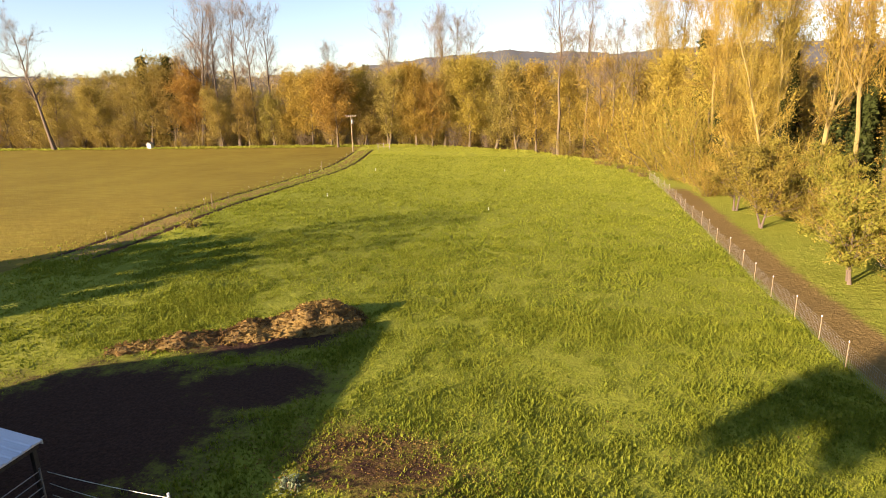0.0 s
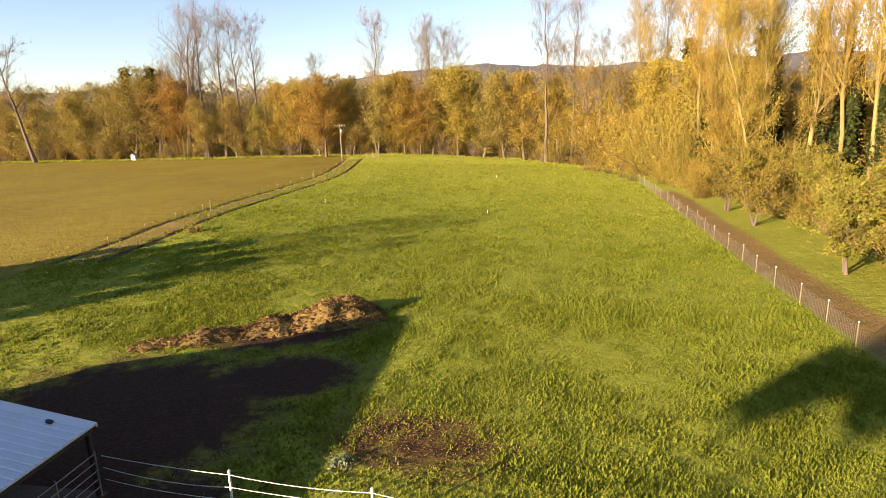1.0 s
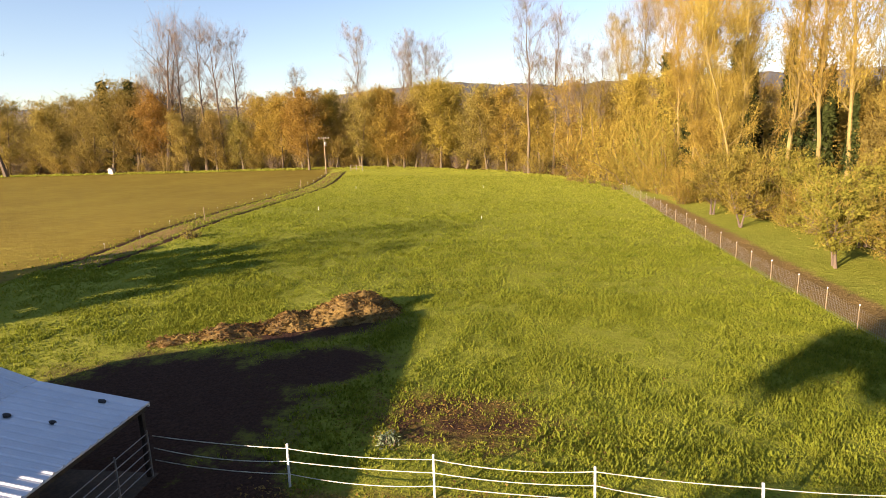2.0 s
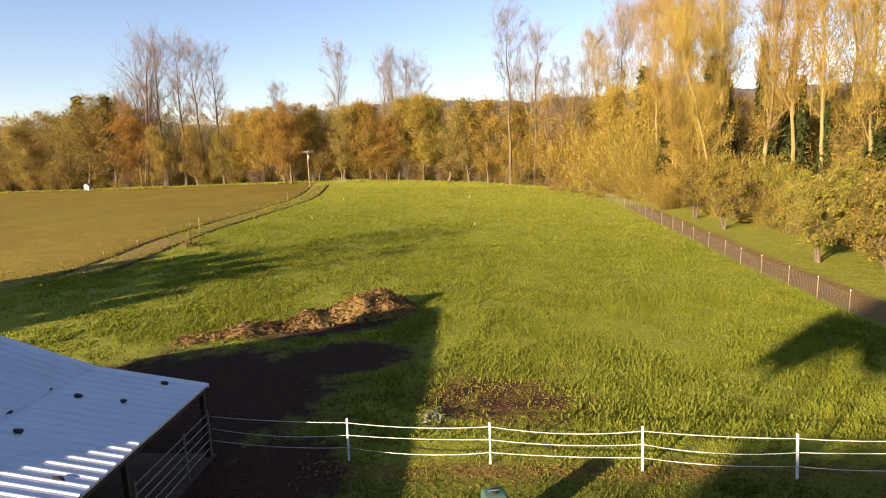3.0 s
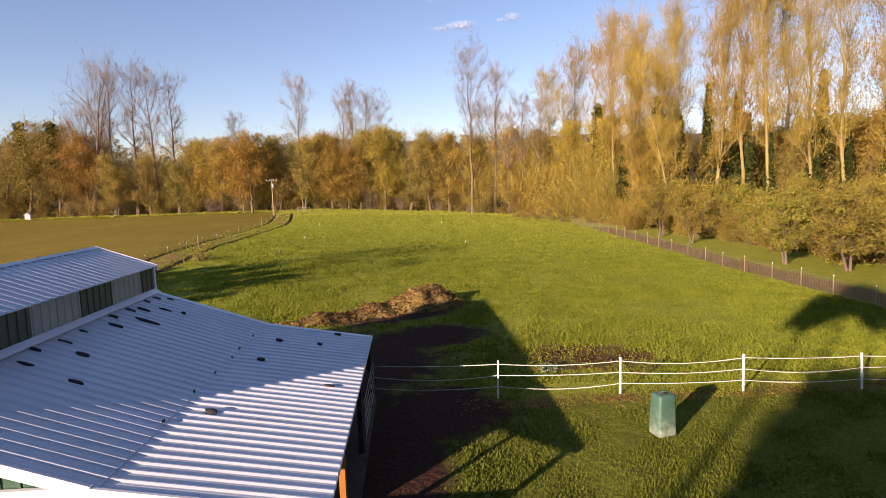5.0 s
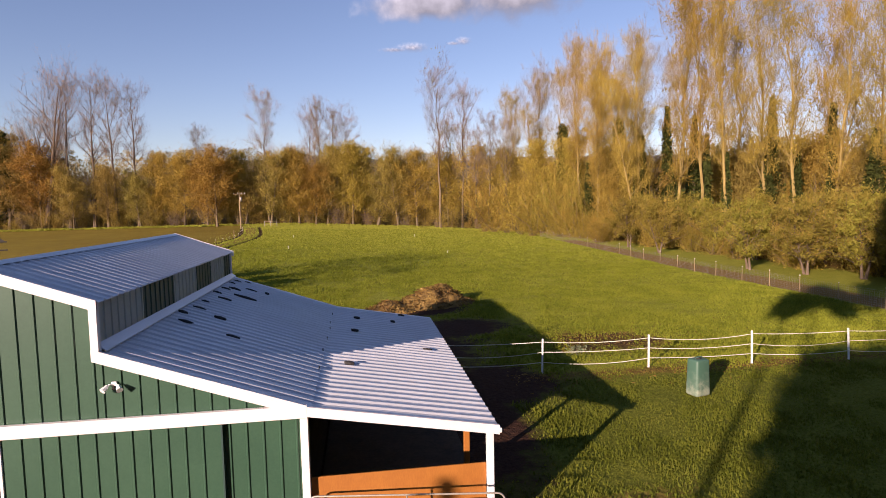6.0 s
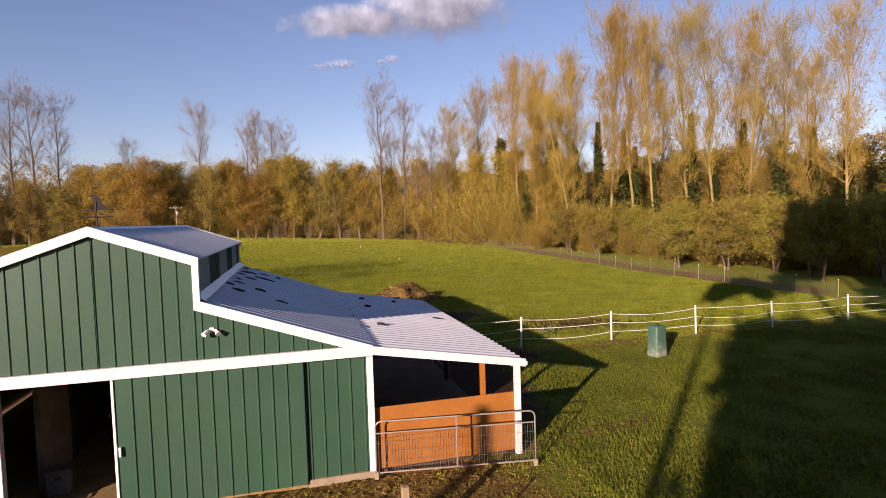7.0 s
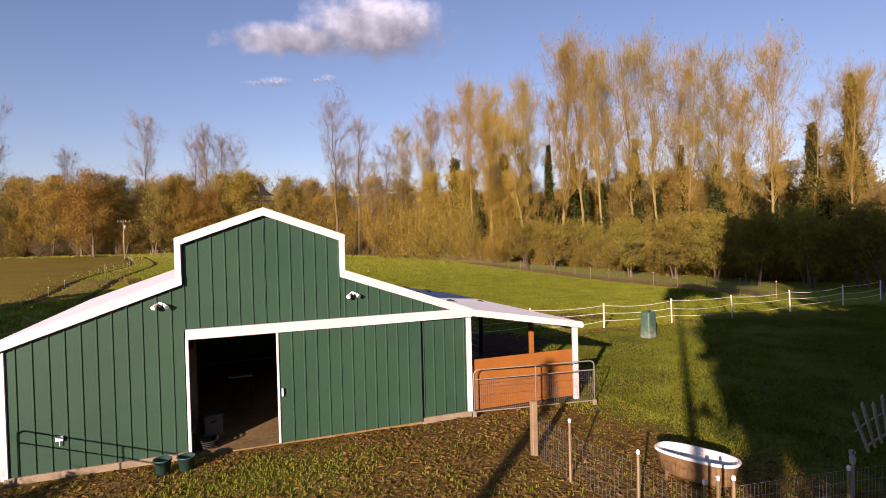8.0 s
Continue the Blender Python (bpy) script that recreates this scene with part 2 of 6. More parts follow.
M = {
    "ground": ground_material(),
    "grass": foliage("grass_blades", [(0.0, (0.165, 0.189, 0.018)), (0.45, (0.233, 0.260, 0.024)), (0.85, (0.295, 0.310, 0.034)), (1.0, (0.341, 0.330, 0.055))], 0.0, 0.0, 0.6, 0.35),
    # darker blades: the shade between grass tufts is put into their colour
    "tussock": foliage("tussock_blades", [(0.0, (0.110, 0.134, 0.013)), (0.5, (0.182, 0.207, 0.020)), (1.0, (0.259, 0.270, 0.033))], 0.0, 0.0, 0.6, 0.3),
    "lawn": foliage("lawn_blades", [(0.0, (0.080, 0.098, 0.010)), (0.45, (0.140, 0.162, 0.017)), (0.85, (0.200, 0.212, 0.027)), (1.0, (0.300, 0.270, 0.060))], 0.0, 0.0, 0.6, 0.35),
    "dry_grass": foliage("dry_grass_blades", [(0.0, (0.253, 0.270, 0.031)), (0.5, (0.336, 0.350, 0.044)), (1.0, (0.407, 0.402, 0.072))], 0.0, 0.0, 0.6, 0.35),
    "green_steel": surface("green_painted_steel", (0.023, 0.068, 0.041), (0.036, 0.092, 0.055), 25, 0.7, 0.42, 0.0, 0.05, 0.001),
    # the green steel again, darkened for faces turned from the sun
    "shaded_steel": surface("dark_green_steel", (0.022, 0.050, 0.045), (0.034, 0.070, 0.060), 25, 0.7, 0.45, 0.0, 0.05, 0.001),
    "clear_panel": clouded_panel(),
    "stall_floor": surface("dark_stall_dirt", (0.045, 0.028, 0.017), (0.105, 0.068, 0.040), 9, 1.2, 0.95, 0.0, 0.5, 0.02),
    "roof_steel": surface("galvanised_roof_steel", (0.53, 0.55, 0.58), (0.66, 0.68, 0.71), 30, 0.6, 0.38, 0.35, 0.05, 0.001, (1, 6, 1)),
    "white_paint": surface("white_painted_trim", (0.62, 0.595, 0.585), (0.75, 0.725, 0.715), 30, 1.0, 0.5, 0.0, 0.08, 0.001),
    "white_plastic": surface("white_plastic", (0.72, 0.72, 0.70), (0.86, 0.86, 0.84), 20, 1.5, 0.4, 0.0, 0.05, 0.001),
    "tape": surface("white_fence_tape", (0.60, 0.58, 0.47), (0.74, 0.72, 0.60), 20, 1.5, 0.6, 0.0, 0.05, 0.001),
    "plywood": surface("orange_stained_plywood", (0.26, 0.088, 0.011), (0.38, 0.145, 0.020), 14, 1.3, 0.6, 0.0, 0.15, 0.002, (6, 6, 1)),
    "post_wood": surface("weathered_post_wood", (0.20, 0.140, 0.075), (0.36, 0.265, 0.150), 22, 2.0, 0.85, 0.0, 0.4, 0.004, (5, 5, 0.6)),
    "grey_wood": surface("silvered_wood", (0.22, 0.20, 0.165), (0.42, 0.39, 0.33), 22, 2.0, 0.85, 0.0, 0.4, 0.004, (5, 5, 0.6)),
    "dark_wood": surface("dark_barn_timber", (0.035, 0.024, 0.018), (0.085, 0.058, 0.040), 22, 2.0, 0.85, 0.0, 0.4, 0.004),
    "concrete": surface("pale_concrete", (0.20, 0.155, 0.095), (0.36, 0.295, 0.195), 30, 2.0, 0.9, 0.0, 0.3, 0.004),
    "galvanised": surface("galvanised_tube", (0.25, 0.225, 0.19), (0.40, 0.365, 0.31), 40, 3.0, 0.5, 0.3, 0.05, 0.001),
    "wire": surface("dull_wire", (0.20, 0.185, 0.165), (0.34, 0.31, 0.28), 40, 3.0, 0.6, 0.4, 0.0),
    "bark_gold": surface("sunbleached_poplar_bark", (0.175, 0.120, 0.034), (0.340, 0.252, 0.078), 6, 0.5, 0.9, 0.0, 0.5, 0.03, (3, 3, 0.5), 0.5),
    "bark_dark": surface("dark_bark", (0.075, 0.052, 0.034), (0.160, 0.115, 0.075), 6, 0.5, 0.9, 0.0, 0.5, 0.03, (3, 3, 0.5), 0.4),
    "bark_brown": surface("brown_bark", (0.080, 0.058, 0.034), (0.170, 0.125, 0.070), 6, 0.5, 0.9, 0.0, 0.5, 0.03, (3, 3, 0.5), 0.4),
    "muck": surface("straw_muck", (0.036, 0.020, 0.010), (0.330, 0.205, 0.048), 6, 1.0, 0.95, 0.0, 0.9, 0.06),
    "straw": foliage("straw_bits", [(0.0, (0.040, 0.020, 0.010)), (0.4, (0.125, 0.070, 0.024)), (0.75, (0.23, 0.142, 0.038)), (1.0, (0.36, 0.255, 0.090))], 0.0, 0.0, 0.8, 0.1),
    "leaf_gold": foliage("gold_leaves", [(0.0, (0.235, 0.165, 0.032)), (0.4, (0.335, 0.240, 0.044)), (0.8, (0.410, 0.305, 0.056)), (1.0, (0.45, 0.350, 0.085))], 0.02, 0.30, 0.75, 0.4),
    "leaf_orange": foliage("orange_leaves", [(0.0, (0.235, 0.138, 0.032)), (0.5, (0.340, 0.203, 0.042)), (1.0, (0.410, 0.262, 0.055))], 0.03, 0.25, 0.75, 0.4),
    "leaf_brown": foliage("brown_olive_leaves", [(0.0, (0.205, 0.158, 0.038)), (0.5, (0.305, 0.235, 0.056)), (1.0, (0.395, 0.305, 0.085))], 0.03, 0.30, 0.75, 0.45),
    "leaf_pale": foliage("pale_weed_leaves", [(0.0, (0.130, 0.165, 0.075)), (0.5, (0.260, 0.300, 0.160)), (1.0, (0.420, 0.450, 0.300))], 0.0, 0.0),
    "leaf_olive": foliage("olive_leaves", [(0.0, (0.150, 0.130, 0.020)), (0.5, (0.235, 0.202, 0.032)), (1.0, (0.330, 0.278, 0.054))], 0.03, 0.30, 0.75, 0.35),
    "leaf_dark": foliage("evergreen_leaves", [(0.0, (0.022, 0.030, 0.008)), (0.6, (0.052, 0.064, 0.015)), (1.0, (0.100, 0.110, 0.026))], 0.02, 0.4),
    "far_leaf": foliage("far_wood_leaves", [(0.0, (0.190, 0.140, 0.062)), (0.5, (0.350, 0.262, 0.110)), (1.0, (0.470, 0.370, 0.175))], 0.0, 0.0, 0.8, 0.4),
    "twig": foliage("twigs", [(0.0, (0.120, 0.078, 0.016)), (0.5, (0.265, 0.180, 0.033)), (1.0, (0.385, 0.280, 0.060))], 0.02, 0.4, 0.85, 0.0),
    # grey twigs, lightened a little to put distance haze into their colour
    "twig_grey": foliage("grey_twigs", [(0.0, (0.130, 0.092, 0.066)), (0.5, (0.215, 0.158, 0.115)), (1.0, (0.310, 0.235, 0.175))], 0.02, 0.3, 0.85, 0.0),
    "hill": surface("far_conifer_hill", (0.070, 0.068, 0.066), (0.115, 0.105, 0.092), 0.02, 0.004, 0.95, 0.0, 0.5, 3.0),
    "tank": foot_lit_tank(),
    "fallen": foliage("fallen_leaves", [(0.0, (0.085, 0.048, 0.014)), (0.4, (0.160, 0.093, 0.025)), (0.75, (0.235, 0.147, 0.040)), (1.0, (0.310, 0.210, 0.070))], 0.0, 0.0, 0.8, 0.1),
    "green_drum": surface("green_plastic", (0.016, 0.055, 0.042), (0.034, 0.090, 0.068), 12, 1.5, 0.45, 0.0, 0.05, 0.001),
    "black_iron": surface("black_iron", (0.010, 0.008, 0.007), (0.024, 0.019, 0.016), 30, 2.0, 0.75, 0.0, 0.1, 0.001),
    "enamel": surface("white_enamel", (0.74, 0.73, 0.70), (0.86, 0.85, 0.82), 14, 1.2, 0.18, 0.0, 0.0),
    "tub_outside": surface("rusty_iron_tub", (0.130, 0.075, 0.030), (0.280, 0.170, 0.070), 12, 1.5, 0.7, 0.0, 0.3, 0.004),
    "water": surface("still_water", (0.030, 0.045, 0.050), (0.045, 0.065, 0.070), 3, 0.5, 0.05, 0.0, 0.1, 0.002),
    "sand": surface("barn_floor_dirt", (0.150, 0.095, 0.032), (0.320, 0.215, 0.078), 9, 1.2, 0.95, 0.0, 0.5, 0.02),
    "debris": surface("leaf_debris", (0.016, 0.016, 0.018), (0.050, 0.044, 0.040), 30, 4.0, 0.9, 0.0, 0.5, 0.01),
    "dark_bin": surface("grey_plastic_bin", (0.10, 0.10, 0.095), (0.17, 0.165, 0.155), 14, 1.5, 0.5, 0.0, 0.05, 0.001),
    "pale_stone": surface("pale_plaster", (0.42, 0.40, 0.36), (0.60, 0.57, 0.52), 20, 2.0, 0.8, 0.0, 0.2, 0.003),
}


# ---- mesh building ----
class Soup:
    """Collects vertices and faces for one mesh."""

    def __init__(self):
        self.v, self.f = [], []

    def add(self, verts, faces):
        n = len(self.v)
        self.v.extend(tuple(p) for p in verts)
        self.f.extend(tuple(n + i for i in f) for f in faces)
        return self

    def box(self, x0, x1, y0, y1, z0, z1):
        c = [(x, y, z) for z in (z0, z1) for y in (y0, y1) for x in (x0, x1)]
        return self.add(c, [(0, 2, 3, 1), (4, 5, 7, 6), (0, 1, 5, 4), (2, 6, 7, 3), (0, 4, 6, 2), (1, 3, 7, 5)])

    def prism(self, outline, shift):
        """A flat outline (a list of corners) given thickness by the vector shift."""
        n, s = len(outline), Vector(shift)
        c = [Vector(p) for p in outline]
        return self.add([*c, *[p + s for p in c]],
                        [tuple(range(n)), tuple(range(2 * n - 1, n - 1, -1)), *[(i, i + n, (i + 1) % n + n, (i + 1) % n) for i in range(n)]])

    def tube(self, points, radii, sides=6, caps=True):
        pts = [Vector(p) for p in points]
        radii = radii if isinstance(radii, (list, tuple)) else [radii] * len(pts)
        verts, faces = [], []
        for i, p in enumerate(pts):
            way = (pts[min(i + 1, len(pts) - 1)] - pts[max(i - 1, 0)]).normalized()
            side = way.cross(Vector((0.31, 0.17, 0.93)) if abs(way.z) < 0.9 else Vector((1, 0.2, 0))).normalized()
            up = way.cross(side)
            for k in range(sides):
                a = 2 * math.pi * k / sides
                verts.append(p + (side * math.cos(a) + up * math.sin(a)) * radii[i])
        for i in range(len(pts) - 1):
            for k in range(sides):
                a, b = i * sides + k, i * sides + (k + 1) % sides
                faces.append((a, b, b + sides, a + sides))
        if caps:
            faces += [tuple(range(sides - 1, -1, -1)), tuple(range((len(pts) - 1) * sides, len(pts) * sides))]
        return self.add(verts, faces)

    def mesh(self, name):
        me = bpy.data.meshes.new(name)
        me.from_pydata(self.v, [], self.f)
        me.update()
        return me


def smooth(me):
    me.polygons.foreach_set("use_smooth", [True] * len(me.polygons))
    return me


def mesh_of(data, name):
    if isinstance(data, Soup):
        return data.mesh(name)
    if isinstance(data, bmesh.types.BMesh):
        me = bpy.data.meshes.new(name)
        data.to_mesh(me)
        data.free()
        return me
    return data


def part(name, data, material, parent=None, label=""):
    """One mesh object; under a thing or a part when a parent is given."""
    me = mesh_of(data, name)
    if not me.materials:
        me.materials.append(M[material])
    ob = new(name, me)
    if parent:
        ob.parent = parent
    if label:
        ob["label"] = label
    return ob


def thing(name, label, category, at=(0, 0, 0), turn=0.0, group="", kind=""):
    ob = new(name)
    ob.matrix_basis = pose(*at, 0, 0, turn)
    return tagged(ob, label, category, group, kind)


def bevelled_box(x0, x1, y0, y1, z0, z1, width=0.01, segments=1):
    bm = bmesh.new()
    bmesh.ops.create_cube(bm, size=1, matrix=Matrix.Translation(((x0 + x1) / 2, (y0 + y1) / 2, (z0 + z1) / 2)) @ Matrix.Diagonal((x1 - x0, y1 - y0, z1 - z0, 1)))
    bmesh.ops.bevel(bm, geom=bm.edges[:], offset=width, segments=segments, affect="EDGES", profile=0.5)
    return bm


# ---- the lie of the land ----
def land(x, y):
    """Height of the ground: nearly level, with a low swell in the pasture."""
    swell = 1.3 * np.exp(-((x + 36) / 20) ** 2 - ((y - 50) / 30) ** 2) * step(12, 26, y)
    return swell + 0.016 * np.clip(y - 35, 0, 100) * step(35, 50, y) * (1 + 0.9 * step(10, -42, x))


def land_at(x, y):
    return float(land(np.float64(x), np.float64(y)))


def step(a, b, x):
    s = np.clip((x - a) / (b - a), 0, 1)
    return s * s * (3 - 2 * s)


def blob(x, y, cx, cy, rx, ry, turn=0.0):
    c, s = math.cos(radians(turn)), math.sin(radians(turn))
    u, v = (x - cx) * c + (y - cy) * s, -(x - cx) * s + (y - cy) * c
    return np.clip(1.5 - np.sqrt((u / rx) ** 2 + (v / ry) ** 2), 0, 1)


def field_edge(y):
    """East edge of the stubble field."""
    return -38.2 + 1.8 * np.sin((y - 39) / 28.5) - 3.0 * step(87, 128, y) - 0.033 * (y - 35)


def wood_edge(x):
    """Where the pasture and the stubble end and the far wood begins."""
    return 126.5 - 0.35 * np.clip(x + 24, 0, 18) - 1.2 * np.clip(x + 6, 0, 40)


def covers(x, y):
    """How much of the soil at a place is field, dirt, leaf litter or mud (0 to 1 each)."""
    e = field_edge(y)
    field = step(0.6, -0.6, x - e) * step(28, 32, y) * step(2.0, -1.0, y - wood_edge(x))
    along = step(32, 38, y) * step(126, 114, y)
    track = step(0.5, 1.1, x - e) * step(3.6, 2.8, x - e) * along
    # two dark lines: shadow along the track's edges, coloured in as mud
    line_shade = np.maximum(np.exp(-((x - e - 0.2) / 0.5) ** 2), np.exp(-((x - e - 3.7) / 0.5) ** 2)) * along
    strip = step(12.9, 13.6, x) * step(17.4, 15.2, x) * step(82, 70, y) * step(16, 22, y)
    yard = step(-14.0, -16.5, x + 0.25 * y) * step(3.0, 1.2, y) * (0.92 - 0.62 * np.exp(-((x + 24.5) / 2.6) ** 2 - ((y + 0.6) / 1.5) ** 2))
    worn = blob(x, y, -5.9, 16.2, 3.9, 2.3, -12)
    line = np.exp(-((y - 11.4) / 0.7) ** 2) * step(-16, -13, x) * step(9, 5, x) * 0.68
    path = np.exp(-((y - 2.3 - 0.12 * x - 1.4) / 0.6) ** 2) * step(-16, -14.5, x) * step(-8, -11, x) * 0.6
    dirt = np.maximum.reduce([track * 0.72, strip])
    mud = np.maximum.reduce([line_shade * 0.95, worn * 0.6, blob(x, y, -18.0, 16.5, 6.5, 5.5), blob(x, y, -12.6, 20.5, 3.6, 2.4, 20) * 0.9, blob(x, y, -14.5, 25.0, 5, 2.0, 25) * 0.8,
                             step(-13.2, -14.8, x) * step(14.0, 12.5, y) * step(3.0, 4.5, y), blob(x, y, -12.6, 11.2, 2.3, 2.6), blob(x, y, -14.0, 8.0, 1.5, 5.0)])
    litter = np.maximum.reduce([yard, worn * 0.72, line, path])
    woods = np.maximum(step(-1.0, 2.5, y - wood_edge(x)), step(23.0, 27.0, x + 0.13 * (y - 40)) * step(18, 26, y))
    return field, dirt, np.maximum(litter, woods * 0.85), mud


def build_ground():
    def lines(stops):
        out = [stops[0][0]]
        for (a, _), (b, d) in zip(stops, stops[1:]):
            n = max(1, round((b - a) / d))
            out += [a + (b - a) * (i + 1) / n for i in range(n)]
        return np.array(out)

    xs = lines([(-4000, 0), (-600, 850), (-170, 43), (-50, 3), (-42, 0.8), (-30, 0.35), (19, 0.45), (40, 2), (160, 10), (600, 55), (4000, 850)])
    ys = lines([(-4000, 0), (-600, 850), (-60, 45), (-16, 3), (64, 0.45), (136, 1.2), (240, 13), (700, 46), (4000, 825)])
    gx, gy = np.meshgrid(xs, ys)
    gz = land(gx, gy)
    near = (gx > -48) & (gx < 20) & (gy > -15) & (gy < 66)
    for i, j in zip(*np.nonzero(near)):
        p = Vector((gx[i, j], gy[i, j], 0))
        gz[i, j] += 0.035 * noise.noise(p * 0.9) + 0.06 * noise.noise(p * 0.22)
    # the barn's pad is level
    pad = (gx > -31) & (gx < -14) & (gy > 0.8) & (gy < 13)
    gz[pad] = np.minimum(gz[pad], 0.0)
    # shallow grooves under the two dark lines of the farm track
    e = field_edge(gy)
    gz -= 0.14 * (np.exp(-((gx - e - 0.2) / 0.45) ** 2) + np.exp(-((gx - e - 3.7) / 0.45) ** 2)) * step(32, 42, gy) * step(126, 112, gy)
    nx, ny = len(xs), len(ys)
    me = bpy.data.meshes.new("ground")
    idx = np.arange(nx * ny).reshape(ny, nx)
    quads = np.stack([idx[:-1, :-1], idx[:-1, 1:], idx[1:, 1:], idx[1:, :-1]], -1).reshape(-1, 4)
    me.from_pydata(np.stack([gx, gy, gz], -1).reshape(-1, 3).tolist(), [], quads.tolist())
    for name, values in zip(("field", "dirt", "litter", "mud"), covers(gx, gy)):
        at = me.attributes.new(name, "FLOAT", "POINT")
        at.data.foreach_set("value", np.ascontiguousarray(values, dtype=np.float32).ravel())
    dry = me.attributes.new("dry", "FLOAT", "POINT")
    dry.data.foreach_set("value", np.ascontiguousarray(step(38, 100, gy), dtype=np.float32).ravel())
    lawn = me.attributes.new("lawn", "FLOAT", "POINT")
    lawn.data.foreach_set("value", np.ascontiguousarray(step(12.2, 10.4, gy), dtype=np.float32).ravel())
    smooth(me)
    tagged(part("ground", me, "ground"), "green horse pasture with muddy, worn and stubble stretches", "ground", kind="structure")


build_ground()


def grass_tufts(rng, n, box, size, name, label, fade=0.0, blades="grass", ramp=None, fringe=0.0):
    """Many small tufts of three blades each, where the soil carries grass."""
    x = rng.uniform(box[0], box[1], n)
    y = rng.uniform(box[2], box[3], n)
    field, dirt, litter, mud = covers(x, y)
    bare = np.maximum.reduce([field * 0.95, dirt, litter * 0.96, np.clip(mud * 1.9 - 0.25, 0, 1)])
    inside = (x > -30.2) & (x < -18.4) & (y > 1.2) & (y < 12.7) | (x > -19) & (x < -14.6) & (y > 1.2) & (y < 12.7)
    # tufts gather in clumps
    clump = np.zeros(n)
    for wave in ((1.3, 0.4), (-0.9, 1.5), (2.3, -1.7), (0.5, 2.6), (3.1, 1.1), (0.31, 0.23), (-0.2, 0.41)):
        clump += np.sin(x * wave[0] + y * wave[1] + 2.0 * np.sin(0.37 * (x * wave[1] - y * wave[0])))
    clump = np.clip(0.5 + clump / 4.2, 0, 1)
    keep = (rng.uniform(0, 1, n) > bare) & ~inside & (rng.uniform(0, 1, n) < 0.7 + 0.3 * clump)
    if fade:
        rim = np.minimum.reduce([x - box[0], box[1] - x, y - box[2]])
        keep &= rng.uniform(0, 1, n) < np.clip(rim / fade, 0, 1)
    if fringe:
        keep = np.abs(y - wood_edge(x)) < fringe * (0.4 + 0.6 * clump)
    if ramp:
        keep &= rng.uniform(0, 1, n) < np.clip((y - ramp[0]) / (ramp[1] - ramp[0]), 0, 1)
    x, y = x[keep], y[keep]
    n = len(x)
    size = size * (0.75 + 0.4 * clump[keep])
    z = land(x, y) - 0.03
    v = np.zeros((n, 3, 3, 3))
    for k in range(3):
        a = rng.uniform(0, 2 * math.pi, n)
        w = size * rng.uniform(0.25, 0.5, n)
        h = size * rng.uniform(0.55, 1.25, n)
        lean = size * rng.uniform(0.2, 0.9, n)
        b = a + rng.uniform(0.7, 2.4, n)
        for i, s in ((0, -1), (1, 1)):
            v[:, k, i] = np.stack([x + s * w * np.cos(a), y + s * w * np.sin(a), z], -1)
        v[:, k, 2] = np.stack([x + lean * np.cos(b), y + lean * np.sin(b), z + h + 0.03], -1)
    me = bpy.data.meshes.new(name)
    me.from_pydata(v.reshape(-1, 3).tolist(), [], np.arange(n * 9).reshape(-1, 3).tolist())
    tagged(part(name, me, blades), label, "grass", kind="stuff")


def fallen_leaves(rng, n, box, name, label):
    """Dead leaves lying where the soil is bare."""
    x = rng.uniform(box[0], box[1], n)
    y = rng.uniform(box[2], box[3], n)
    keep = rng.uniform(0, 1, n) < covers(x, y)[2] * 0.9 + 0.03
    keep &= ~((x > -30) & (x < -14.7) & (y > 1.3))
    x, y = x[keep], y[keep]
    n = len(x)
    z = land(x, y) + rng.uniform(0.0, 0.05, n)
    c = np.stack([x, y, z], -1)
    v = c[:, None, :] + rng.normal(0, 1, (n, 3, 3)) * np.array([0.045, 0.045, 0.018])
    me = bpy.data.meshes.new(name)
    me.from_pydata(v.reshape(-1, 3).tolist(), [], np.arange(n * 3).reshape(-1, 3).tolist())
    tagged(part(name, me, "fallen"), label, "fallen leaves", kind="stuff")


GRASS = np.random.default_rng(5)
fallen_leaves(GRASS, 75000, (-36, -12, -17, 1.4), "leaf_litter", "brown fallen leaves strewn over the barn yard")
fallen_leaves(GRASS, 26000, (-12, 9, 9.5, 20), "leaf_litter", "brown dead weeds and leaves on the worn ground by the fence")
grass_tufts(GRASS, 120000, (-15, 14, -9, 11), 0.07, "lawn_grass", "short dark green grass of the paddock beside the barn", 0.0, "lawn")
grass_tufts(GRASS, 190000, (-24, 13.0, 11, 32), 0.066, "pasture_grass", "short tufted green pasture grass")
grass_tufts(GRASS, 120000, (-40, 13.0, 32, 95), 0.105, "pasture_grass", "short tufted green pasture grass farther down the field", 0.0, "grass", (92, 52))
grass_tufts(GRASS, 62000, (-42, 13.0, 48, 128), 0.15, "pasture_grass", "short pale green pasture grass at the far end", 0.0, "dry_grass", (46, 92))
grass_tufts(GRASS, 60000, (-34, -14, -9, 1.3), 0.06, "yard_grass", "sparse grass in the leaf-strewn yard")
grass_tufts(GRASS, 16000, (-44, -24, 14, 40), 0.12, "pasture_grass", "short green grass behind the barn")

grass_tufts(GRASS, 35000, (-46, 24, -26, -9), 0.11, "lawn_grass", "short green grass behind the yard", 6.0, "lawn")
grass_tufts(GRASS, 42000, (-30, 12.8, 13, 46), 0.135, "grass_tussocks", "coarse tussocks in the pasture, darkened for the shade between tufts", 0.0, "tussock")
grass_tufts(GRASS, 20000, (-40, 12.8, 44, 110), 0.19, "grass_tussocks", "coarse tussocks farther down the pasture", 0.0, "tussock")
